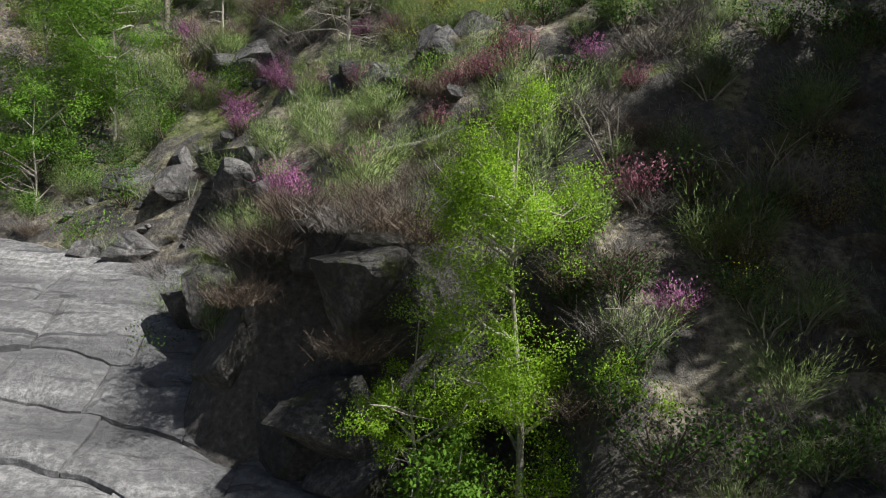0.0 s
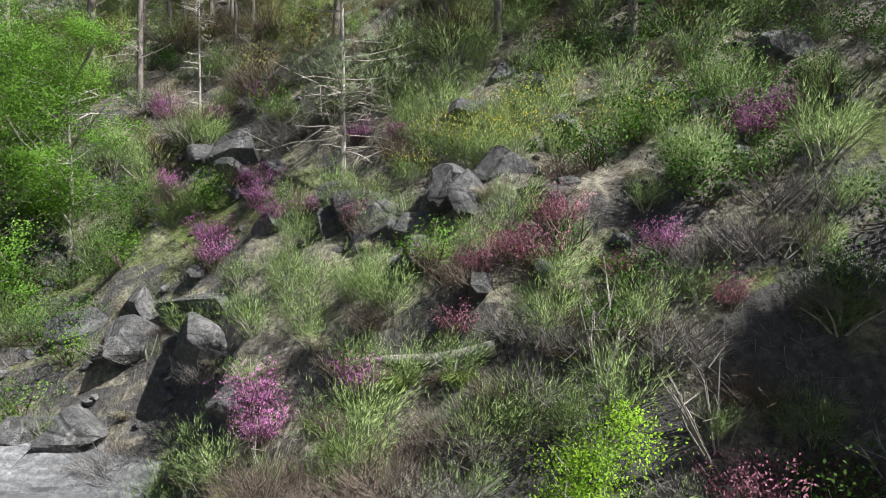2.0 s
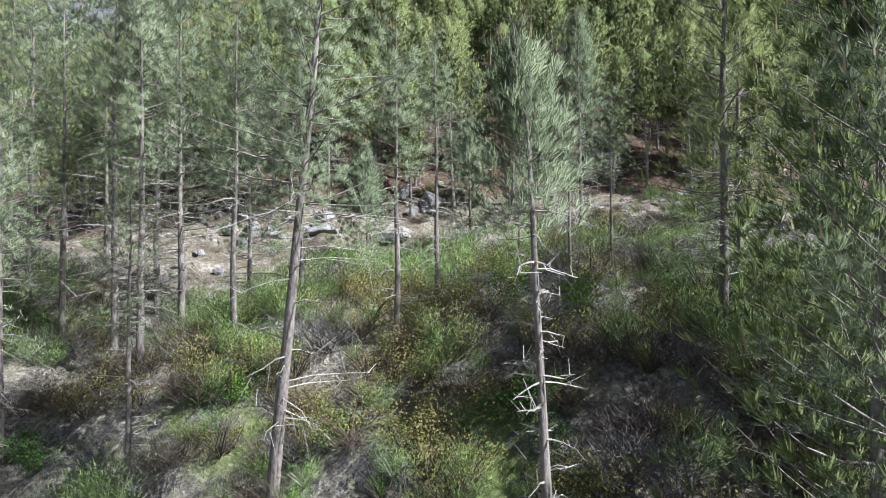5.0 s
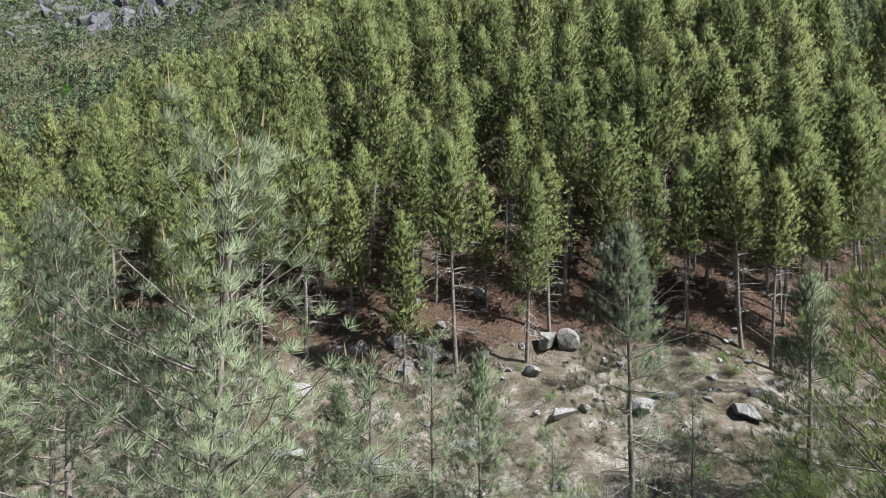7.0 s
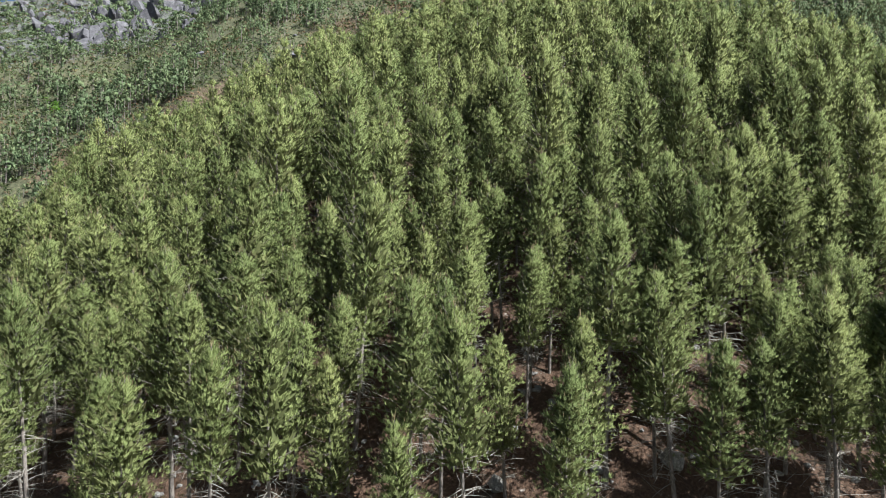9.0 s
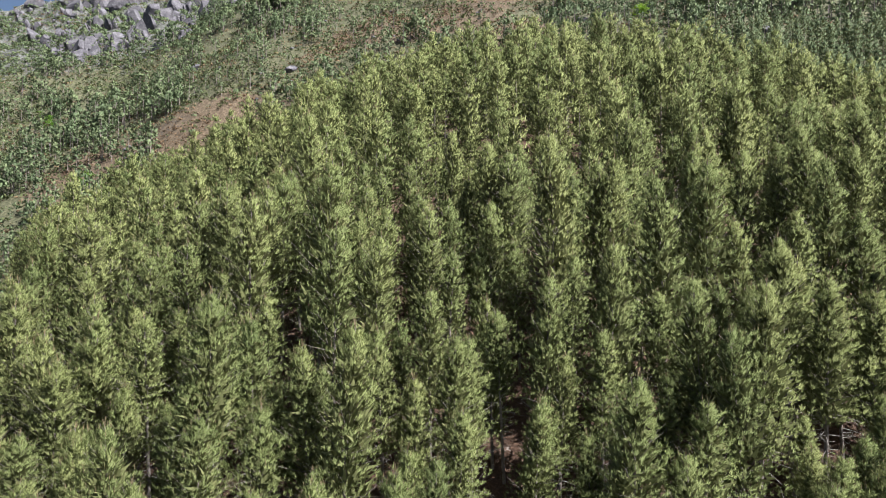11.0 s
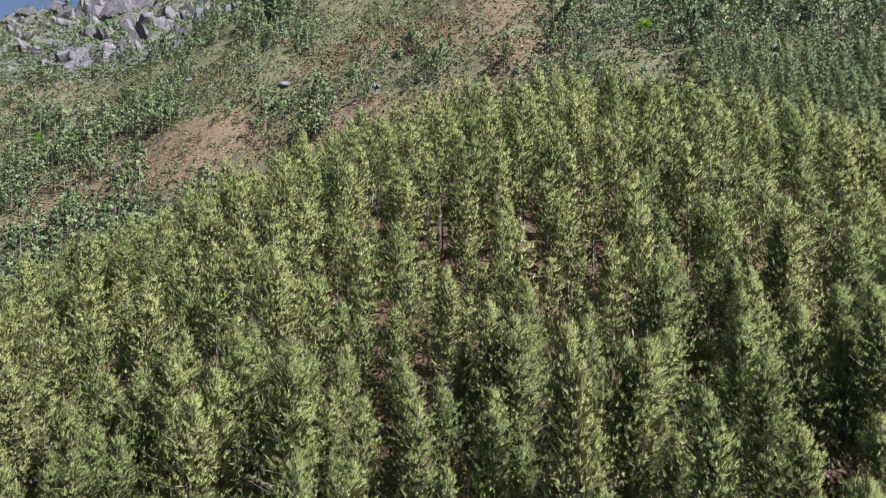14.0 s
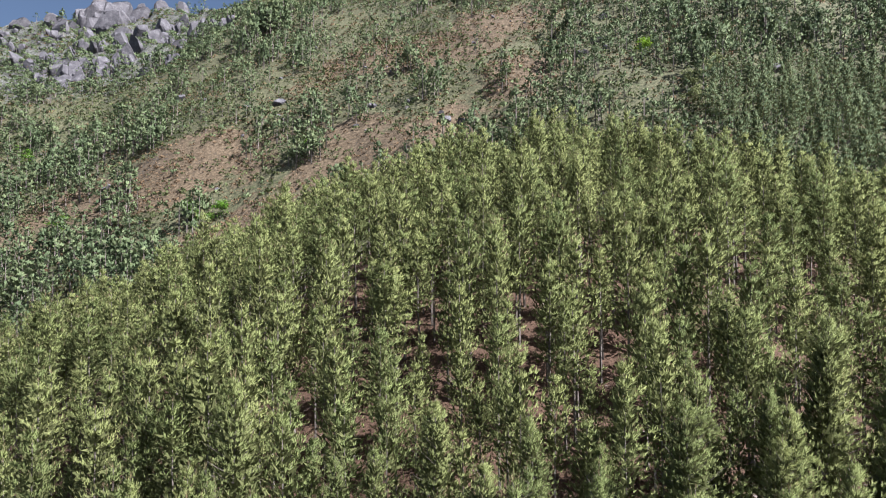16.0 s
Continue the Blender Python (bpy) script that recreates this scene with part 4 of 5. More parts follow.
def heather_parts(seed, flower=None, stems=100, blooms=1300):
    rng = np.random.default_rng(seed)
    s, b = Soup(seed), Soup(seed + 1)
    d = fan(rng, stems, 0.8)
    ln = rng.uniform(0.5, 1.0, stems)
    start = np.column_stack([rng.normal(0, 0.08, (stems, 2)), np.full(stems, -0.05)])
    s.blades(start, d, ln, 0.014)
    s.blades(start + d * (ln * 0.5)[:, None], unit(d + rng.normal(0, 0.4, (stems, 3))), ln * 0.45, 0.011)
    k = rng.integers(0, stems, blooms)
    u = rng.uniform(0.5, 1.05, blooms)
    at = start[k] + d[k] * (ln[k] * u)[:, None] + rng.normal(0, 0.05, (blooms, 3))
    b.leaves(at, unit(d[k] + rng.normal(0, 0.6, (blooms, 3))), rng.uniform(0.03, 0.06, blooms), 0.024, unit(at - (0, 0, 0.4) + rng.normal(0, 0.15, (blooms, 3))))
    return [("stem", s, BROWN, "brown woody stems"), ("blossom", b, flower or HEATHER, "")]


def gorse_parts(seed):
    rng = np.random.default_rng(seed)
    out = broom_parts(seed)
    b = Soup(seed + 4)
    d = fan(rng, 210, 0.9)
    b.leaves(d * rng.uniform(0.5, 1.05, (210, 1)), rng.normal(size=(210, 3)), 0.028, 0.022, d)
    return out + [("blossom", b, GORSE, "yellow flowers")]


def dry_parts(seed, mat=None, n=260):
    rng = np.random.default_rng(seed)
    s = Soup(seed)
    d = fan(rng, n, 1.3, 0.7)
    start = np.column_stack([rng.normal(0, 0.22, (n, 2)), rng.uniform(-0.05, 0.05, n)])
    ln = rng.uniform(0.3, 0.85, n)
    s.blades(start, d, ln, 0.011)
    for k in range(2):
        s.blades(start + d * (ln * rng.uniform(0.3, 0.7, n))[:, None], unit(d + rng.normal(0, 0.7, (n, 3))), ln * 0.4, 0.007)
    return [("twig", s, mat or TWIGS, "")]


def leafy_parts(seed, mat, leaves=420, size=0.075, wood=None):
    rng = np.random.default_rng(seed)
    s, w = Soup(seed), Soup(seed + 1)
    d = fan(rng, 16, 1.0, 0.8)
    for k in range(16):
        q = d[k] * rng.uniform(0.55, 0.95)
        w.tube([(0, 0, -0.05), q * 0.5 + rng.normal(0, 0.05, 3), q], (0.016, 0.011, 0.004), 3)
    k = rng.integers(0, 16, leaves)
    at = d[k] * rng.uniform(0.25, 1.0, (leaves, 1)) + rng.normal(0, 0.13, (leaves, 3))
    at[:, 2] = np.abs(at[:, 2])
    s.leaves(at, unit(rng.normal(size=(leaves, 3)) + (0, 0, 0.4)), rng.uniform(0.7, 1.3, leaves) * size, size * 0.62, unit(at - (0, 0, 0.25) + rng.normal(0, 0.2, (leaves, 3))))
    return [("leaf", s, mat, ""), ("branch", w, wood or BROWN, "")]


def tussock_parts(seed, mat=None, n=260):
    rng = np.random.default_rng(seed)
    s = Soup(seed)
    az = rng.uniform(0, 2 * np.pi, n)
    out = np.column_stack([np.cos(az), np.sin(az), np.zeros(n)])
    start = out * rng.uniform(0, 0.16, (n, 1))
    bow = rng.uniform(0.15, 1.0, (n, 1))
    ln = rng.uniform(0.35, 0.75, (n, 1))
    one = start + (out * bow * 0.5 + (0, 0, 0.85)) * ln * 0.55
    s.blades(start, one - start, np.linalg.norm(one - start, axis=1), 0.010)
    s.blades(one - (one - start) * 0.25, out * bow * 1.3 + np.array([0, 0, 0.25]) - (0, 0, 0.5) * bow, ln[:, 0] * 0.55, 0.009)
    return [("blade", s, mat or GRASS, "")]


SHRUBS = {
    "broom_bush": (broom_parts, "green broom bush with fine upright stems", "bush", "broom bushes"),
    "heather_bush": (heather_parts, "pink-purple flowering tree heather bush", "bush", "heather bushes"),
    "red_heather_bush": (lambda s: heather_parts(s, HEATHER_RED), "dull red flowering heather bush", "bush", "red heather bushes"),
    "gorse_bush": (gorse_parts, "yellow-flowered green broom bush", "bush", "flowering broom"),
    "dry_bush": (dry_parts, "grey leafless tangle of dry twigs", "bush", "dry bushes"),
    "brown_bush": (lambda s: dry_parts(s, BROWN, 300), "dark brown withered heath bush", "bush", "brown bushes"),
    "golden_bush": (lambda s: leafy_parts(s, LEAF_GOLD, 1000, 0.045), "golden-brown leafy undergrowth bush", "bush", "golden bushes"),
    "ivy_bush": (lambda s: leafy_parts(s, LEAF_DARK, 760, 0.06), "dark glossy ivy and bramble thicket", "bush", "ivy thickets"),
    "green_bush": (lambda s: leafy_parts(s, LEAF_GREEN, 760, 0.055), "fresh green leafy shrub", "bush", "green shrubs"),
    "grass_tussock": (tussock_parts, "arching green grass tussock", "grass", "grass tussocks"),
    "straw_tussock": (lambda s: tussock_parts(s, STRAW), "dry straw-coloured grass tussock", "grass", "dry tussocks"),
}
SHRUB_MESHES = {}


def shrub_parts(kind, variant):
    key = (kind, variant)
    if key not in SHRUB_MESHES:
        made = SHRUBS[kind][0](900 + 31 * variant + 7 * len(kind))
        SHRUB_MESHES[key] = [(n, s.mesh(n, m), label, s, m) for n, s, m, label in made]
    return SHRUB_MESHES[key]


def shrub(kind, x, y, size, variant=0, label="", z=None):
    _, text, category, group = SHRUBS[kind]
    root = tagged(new(kind), label or text, category, group)
    root.matrix_basis = place(x, y, (x * 77 + y * 31) % 360, size, 0.06)
    if z is not None:
        root.matrix_basis.translation.z = z
    for n, me, lab, _, _ in shrub_parts(kind, variant):
        ob = new(n, me)
        ob.parent = root
        tagged(ob, lab, kind="stuff")
    return root


def many(kind, spots):
    for i, (x, y, size) in enumerate(spots):
        shrub(kind, x, y, size, i % 2)


many("heather_bush", [(-3.3, 12.8, 1.05), (-1.6, 12.3, 0.85), (-5.8, 17.5, 1.05), (5.3, 13.5, 0.9), (-10.6, 25.3, 1.1), (-10.4, 25.0, 1.1), (-8.0, 20.0, 0.95), (-5.7, 17.2, 1.0), (-4.9, 18.0, 0.9), (-3.1, 12.3, 0.95), (-2.0, 12.1, 0.6), (-2.0, 15.8, 0.75),
                      (5.0, 13.4, 1.0), (-4.3, 17.2, 0.9), (-3.5, 17.2, 0.85), (-6.1, 22.3, 0.8), (-8.7, 21.3, 0.9), (-5.8, 19.8, 0.9), (-2.5, 18.8, 0.8),
                      (-7.6, 22.9, 0.8), (-1.4, 17.7, 0.7), (-1.5, 22.9, 0.8), (-8.4, 21.1, 0.9), (-4.8, 18.5, 0.8), (3.2, 8.5, 0.8), (2.9, 12.0, 0.7)])
many("red_heather_bush", [(-0.1, 12.3, 0.7), (1.1, 12.5, 0.95), (0.2, 12.7, 0.75), (2.3, 12.1, 0.55), (3.5, 11.2, 0.6), (-2.2, 15.9, 0.8), (1.5, 12.8, 0.9),
                          (-0.6, 13.2, 0.6), (0.7, 12.8, 0.8), (3.1, 9.8, 1.05)])
many("gorse_bush", [(2.9, 14.6, 1.1), (3.6, 14.3, 1.0), (0.2, 15.6, 1.2), (-1.0, 16.0, 1.0), (-0.6, 16.5, 1.1), (0.7, 16.0, 1.2), (2.0, 16.0, 1.3), (1.1, 14.7, 1.0), (0.5, 14.9, 1.1), (1.9, 15.0, 1.1), (-0.2, 16.1, 1.1), (1.2, 15.9, 1.2), (4.3, 8.6, 0.9)])
many("broom_bush", [(-9.6, 19.3, 1.4), (-3.5, 16.3, 1.0), (-1.9, 14.0, 0.9), (0.3, 12.9, 0.9), (-7.6, 22.1, 1.1), (-5.3, 21.7, 1.2), (1.9, 10.8, 1.3), (-2.8, 14.1, 1.1),
                    (-0.3, 18.2, 1.2), (3.5, 12.6, 1.0), (4.7, 10.8, 1.2), (-3.9, 14.5, 1.2), (-3.5, 15.5, 1.0), (-1.7, 13.5, 0.9), (3.6, 12.9, 1.1), (5.1, 14.2, 1.4),
                    (5.4, 12.2, 1.4), (-0.4, 17.4, 1.2), (1.3, 16.3, 1.3), (3.5, 15.9, 1.5), (-7.8, 22.4, 1.1), (-4.7, 21.1, 1.1), (5.2, 16.5, 1.6), (3.4, 17.8, 1.5)])
many("broom_bush", [(0.6, 19.5, 1.2), (2.1, 22.1, 1.4), (3.3, 6.9, 1.0), (4.9, 8.3, 1.1), (3.9, 9.1, 0.7), (-1.7, 12.6, 0.9), (-0.9, 12.2, 1.0), (-0.2, 11.7, 0.9), (-4.6, 12.9, 0.9),
                    (-5.4, 14.2, 1.0), (-10.6, 18.2, 1.2), (6.4, 10.4, 1.3), (4.5, 7.2, 0.9)])
many("broom_bush", [(-1.6, 10.9, 1.0), (-0.8, 10.7, 1.0), (0.0, 10.7, 1.0), (0.8, 10.9, 1.1), (-2.6, 11.2, 0.9), (1.6, 10.6, 1.2), (-4.0, 12.4, 1.0), (-6.2, 13.6, 1.0)])
many("grass_tussock", [(-1.6, 11.3, 1.1), (-0.1, 11.6, 0.8), (-2.2, 12.3, 0.8), (-4.1, 11.6, 0.8), (-0.9, 12.1, 0.9), (-3.4, 11.9, 0.8), (2.1, 12.3, 0.6), (-2.9, 11.4, 0.7)])
many("straw_tussock", [(-1.1, 12.3, 0.8), (1.6, 12.1, 0.7), (2.2, 11.9, 0.7), (-1.3, 13.3, 0.8), (-0.2, 13.0, 0.7), (-1.7, 14.8, 0.8), (1.7, 13.4, 0.8), (-0.7, 17.1, 0.7),
                       (-2.4, 13.2, 0.8), (0.4, 13.9, 0.8), (-0.8, 14.6, 0.7), (2.9, 13.3, 0.7), (-3.3, 13.4, 0.7)])
many("dry_bush", [(-3.5, 11.3, 1.1), (-3.1, 10.9, 1.0), (-6.9, 15.0, 1.2), (-6.3, 14.6, 1.1), (2.6, 11.0, 1.1), (3.9, 11.6, 1.2), (1.4, 11.4, 0.9), (4.6, 12.0, 1.2), (-7.4, 16.4, 1.1),
                  (-1.0, 10.9, 1.0), (0.1, 10.9, 1.0), (5.4, 9.6, 1.3), (2.0, 9.4, 1.0), (-5.0, 15.2, 1.0), (1.0, 11.2, 1.0), (2.3, 8.2, 1.0)])
many("brown_bush", [(-1.8, 10.9, 1.1), (-0.9, 11.2, 1.1), (-0.2, 11.1, 1.0), (0.6, 11.4, 1.0), (2.6, 9.0, 0.9), (4.2, 10.0, 1.1), (-2.5, 11.1, 0.9), (3.4, 10.6, 1.0), (1.6, 9.6, 0.9)])
many("golden_bush", [(5.7, 9.3, 0.9), (6.3, 9.7, 1.0), (5.2, 9.9, 0.8), (-3.6, 22.8, 1.2), (-5.2, 24.4, 1.3), (-0.8, 24.2, 1.3), (-2.6, 25.6, 1.4), (2.6, 19.0, 1.1), (5.4, 17.6, 1.0), (-15.0, 28.3, 1.5), (-13.8, 27.6, 1.4), (-10.6, 28.8, 1.5), (0.4, 20.0, 1.1), (-8.2, 30.2, 1.4), (-10.7, 29.8, 1.4), (-3.7, 33.5, 1.4), (0.3, 20.4, 1.0),
                     (-9.2, 29.0, 1.4), (-11.5, 29.3, 1.5), (-6.8, 29.2, 1.4), (-2.7, 31.1, 1.5), (-1.7, 27.5, 1.4), (-6.2, 29.6, 1.4), (-3.7, 26.5, 1.3), (4.2, 9.0, 0.8), (4.4, 8.9, 0.7)])
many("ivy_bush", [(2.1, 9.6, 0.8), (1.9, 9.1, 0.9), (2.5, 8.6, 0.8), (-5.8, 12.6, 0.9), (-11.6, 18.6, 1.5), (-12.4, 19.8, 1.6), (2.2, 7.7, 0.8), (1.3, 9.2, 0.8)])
many("green_bush", [(-6.4, 30.0, 1.3), (-7.2, 28.2, 1.0), (-8.6, 16.5, 1.0), (-9.2, 15.9, 1.1), (-5.2, 13.4, 0.9), (-1.0, 52.2, 1.2), (-1.6, 51.6, 1.0), (-6.6, 50.4, 0.6), (-5.0, 36.5, 1.3), (3.3, 27.5, 1.3)])


def fill(name, label, category, kind, seed, gap, chance, size, region):
    """Undergrowth past counting, joined by kind of piece."""
    x0, x1, y0, y1, mask = region
    rng = np.random.default_rng(seed)
    gx, gy = np.meshgrid(np.arange(x0, x1, gap), np.arange(y0, y1, gap))
    px = (gx + rng.uniform(-0.5, 0.5, gx.shape) * gap).ravel()
    py = (gy + rng.uniform(-0.5, 0.5, gx.shape) * gap).ravel()
    ok = (rng.random(len(px)) < chance * np.clip(0.5 + 1.1 * fbm(px / 4, py / 4, 2, seed), 0.05, 1)) & mask(px, py)
    px, py = px[ok], py[ok]
    pz = height(px, py) - 0.05
    root = tagged(new(name), label, category, kind="stuff")
    made = [shrub_parts(kind, v) for v in (0, 1)]
    for j in range(len(made[0])):
        soup = Soup(seed)
        for i in range(len(px)):
            n, _, _, src, m = made[i % 2][j]
            a = rng.uniform(0, 6.28)
            s = rng.uniform(*size)
            rot = np.array([[math.cos(a), math.sin(a), 0], [-math.sin(a), math.cos(a), 0], [0, 0, 1]]) * s
            v, f, q = src.packed()
            soup.add(v @ rot + (px[i], py[i], pz[i]), f, None if q is None else q @ rot / s)
        if soup.n:
            part(made[0][j][0], soup, made[0][j][4], root)


def low_bank(px, py):
    return (py > 10.7 - 4.2 * ease(0.4, 2.2, px)) & ((px > -3.6 - 0.55 * (py - 9)) | (py > 15.3)) & (px < 3.5 + 0.42 * py)


# ground where dark leaves are filled in to deepen the shade
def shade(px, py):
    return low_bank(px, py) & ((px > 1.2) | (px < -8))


NEAR = (-17, 15, 5, 37, low_bank)
fill("broom_undergrowth", "low green broom covering the slope", "undergrowth", "broom_bush", 71, 0.95, 0.62, (0.55, 1.25), NEAR)
fill("dry_undergrowth", "grey dry twigs covering the slope", "undergrowth", "dry_bush", 72, 0.85, 0.55, (0.5, 1.1), NEAR)
fill("brown_undergrowth", "brown withered heath covering the slope", "undergrowth", "brown_bush", 73, 1.05, 0.5, (0.4, 1.0), NEAR)
# brown heath packed close, also darkening the bank where shade falls
fill("bank_heath", "brown withered heath set thick, its colour deepening the bank's shade", "undergrowth", "brown_bush", 86, 0.7, 0.9, (0.6, 1.1), (0.8, 8, 5, 12, low_bank))
fill("bank_broom", "dark green broom thick on the shaded bank", "undergrowth", "broom_bush", 87, 0.9, 0.7, (0.6, 1.1), (1.2, 9, 5, 11.5, low_bank))
fill("straw_grass", "dry straw grass between the bushes", "grass", "straw_tussock", 74, 1.05, 0.45, (0.3, 0.7), NEAR)
UPPER = (-18, 11, 18, 38, lambda x, y: low_bank(x, y) & (y > 19 - 0.25 * x))
fill("tall_broom", "tall green broom thicket below the pines", "undergrowth", "broom_bush", 91, 1.35, 0.85, (1.2, 2.1), UPPER)
fill("heath_thicket", "brown withered heath thicket below the pines", "undergrowth", "brown_bush", 93, 1.6, 0.5, (1.1, 1.9), UPPER)
fill("golden_undergrowth", "golden-brown leafy undergrowth below the pines", "undergrowth", "golden_bush", 75, 1.25, 0.75, (0.8, 1.6), (-18, 10, 18.5, 36, lambda x, y: y > 20 - 0.2 * x))
fill("tall_dry_thicket", "tall grey dry thicket below the pines", "undergrowth", "dry_bush", 92, 1.9, 0.6, (1.3, 2.2), UPPER)
# bramble whose dark leaf colour adds to the shade
fill("ivy_undergrowth", "dark bramble undergrowth, its colour deepening the bank's shade", "undergrowth", "ivy_bush", 76, 1.0, 0.7, (0.6, 1.2), (-17, 12, 5, 30, shade))
fill("green_undergrowth", "fresh green leafy undergrowth", "undergrowth", "green_bush", 79, 2.0, 0.45, (0.5, 1.3), (-17, 6, 12, 36, lambda x, y: low_bank(x, y)))
fill("clearing_grass", "dry tufts of grass in the clearing", "grass", "straw_tussock", 77, 1.4, 0.6, (0.3, 0.7), (-22, 24, 36, 54, lambda x, y: y > 35))
fill("wood_undergrowth", "low brown scrub on the wood floor", "undergrowth", "brown_bush", 78, 1.8, 0.6, (0.6, 1.3), (-24, 28, 47, 66, lambda x, y: y > 47))


def litter(name, label, seed, mat, count, region, mask, size, width):
    """Fallen twigs and dead stalks lying over the ground."""
    rng = np.random.default_rng(seed)
    x0, x1, y0, y1 = region
    px, py = rng.uniform(x0, x1, count), rng.uniform(y0, y1, count)
    ok = mask(px, py) & (fbm(px / 1.5, py / 1.5, 2, seed) > -0.35)
    px, py = px[ok], py[ok]
    n = len(px)
    soup = Soup(seed)
    az = rng.uniform(0, 2 * np.pi, n)
    step = 0.2
    dx = (height(px + step, py) - height(px, py)) / step
    dy = (height(px, py + step) - height(px, py)) / step
    way = np.column_stack([np.cos(az), np.sin(az), np.cos(az) * dx + np.sin(az) * dy + rng.uniform(0.0, 0.7, n)])
    soup.blades(np.column_stack([px, py, height(px, py) + 0.01]), way, rng.uniform(*size, n), width)
    part("stalk", soup, mat, tagged(new(name), label, "litter", kind="stuff"))


litter("straw_litter", "dead straw lying between the bushes", 95, STRAW, 60000, (-17, 13, 6, 38), low_bank, (0.06, 0.24), 0.010)
litter("twig_litter", "grey fallen twigs lying between the bushes", 96, TWIGS, 42000, (-17, 13, 6, 38), low_bank, (0.08, 0.4), 0.009)
litter("wood_litter", "brown needles and twigs on the wood floor", 97, BROWN, 16000, (-26, 28, 40, 66), lambda x, y: y > 48, (0.2, 0.8), 0.035)
litter("clearing_litter", "dead grass and twigs in the clearing", 98, STRAW, 14000, (-22, 24, 35, 52), lambda x, y: y > 34, (0.15, 0.45), 0.03)

fill("clearing_broom", "low green broom at the edge of the clearing", "undergrowth", "broom_bush", 88, 2.6, 0.6, (0.5, 1.1), (-20, 24, 37, 53, lambda x, y: y > 36))
# growth hanging over the cliff's edge
for i, (x, y, size, z) in enumerate([(-3.7, 10.6, 1.1, -0.1), (-3.0, 10.2, 1.2, 0.0), (-2.3, 9.9, 1.1, 0.5), (-1.6, 9.6, 1.2, 0.3), (-0.9, 9.5, 1.2, 0.3), (-0.2, 9.6, 1.1, 0.1), (0.5, 9.5, 1.1, -0.2),
                                     (-2.7, 10.6, 1.0, 0.6), (-1.2, 10.2, 1.1, 0.7), (-0.4, 10.3, 1.1, 0.6), (-3.3, 9.9, 1.0, -0.9), (-1.3, 9.0, 0.9, -1.6), (0.2, 9.2, 1.0, -1.1)]):
    shrub("brown_bush" if i % 3 else "dry_bush", x, y, size, i % 2, "withered heath hanging over the dark cliff edge", z)
shrub("grass_tussock", -4.2, 11.0, 0.8, 0, "yellow-green grass tuft on the cliff edge", -0.2)

# fallen log and dead branches
def log_thing():
    root = tagged(new("fallen_log"), "fallen grey bare pine log lying across the slope", "log")
    a, b = np.array([-2.0, 12.8, ground_z(-2.0, 12.8) + 0.12]), np.array([0.45, 11.75, ground_z(0.45, 11.75) + 0.05])
    s = Soup(5)
    u = np.linspace(0, 1, 6)[:, None]
    s.tube(a + (b - a) * u + np.array([0, 0, 0.05]) * np.sin(u * 7), np.linspace(0.06, 0.12, 6), 8)
    part("trunk", s, BARK_PALE, root, "", True)
    t = Soup(6)
    for k in range(12):
        p = a + (b - a) * (k + 0.5) / 12
        t.tube([p, p + t.rng.normal(0, 0.16, 3) - (0, 0.12, 0.15)], (0.014, 0.006), 4)
    part("branch", t, BARK_PALE, root, "short dead side branches")


log_thing()
for i, (x, y, s, z) in enumerate([(1.7, 11.0, 1.4, 0), (2.9, 10.2, 1.2, 0), (-2.9, 11.9, 1.0, 0), (2.6, 8.0, 1.1, 0), (4.9, 9.5, 1.3, 0), (0.6, 9.0, 1.3, 0)]):
    rng = np.random.default_rng(60 + i)
    root = tagged(new("dead_branch"), "bare whitish dead branch standing out of the bushes", "branch", "dead branches")
    t = Soup(i)
    for k in range(7):
        d = fan(rng, 1, 0.7)[0] * rng.uniform(0.6, 1.0)
        c = [np.zeros(3) - (0, 0, 0.2), d * 0.5 + rng.normal(0, 0.05, 3), d]
        t.tube(c, (0.018, 0.011, 0.004), 4)
        for j in range(3):
            p = d * rng.uniform(0.4, 0.9)
            t.tube([p, p + rng.normal(0, 0.13, 3) + d * 0.2], (0.007, 0.003), 3)
    part("branch", t, BARK_PALE, root)
    root.matrix_basis = place(x, y, 50 * i, s, 0.0)


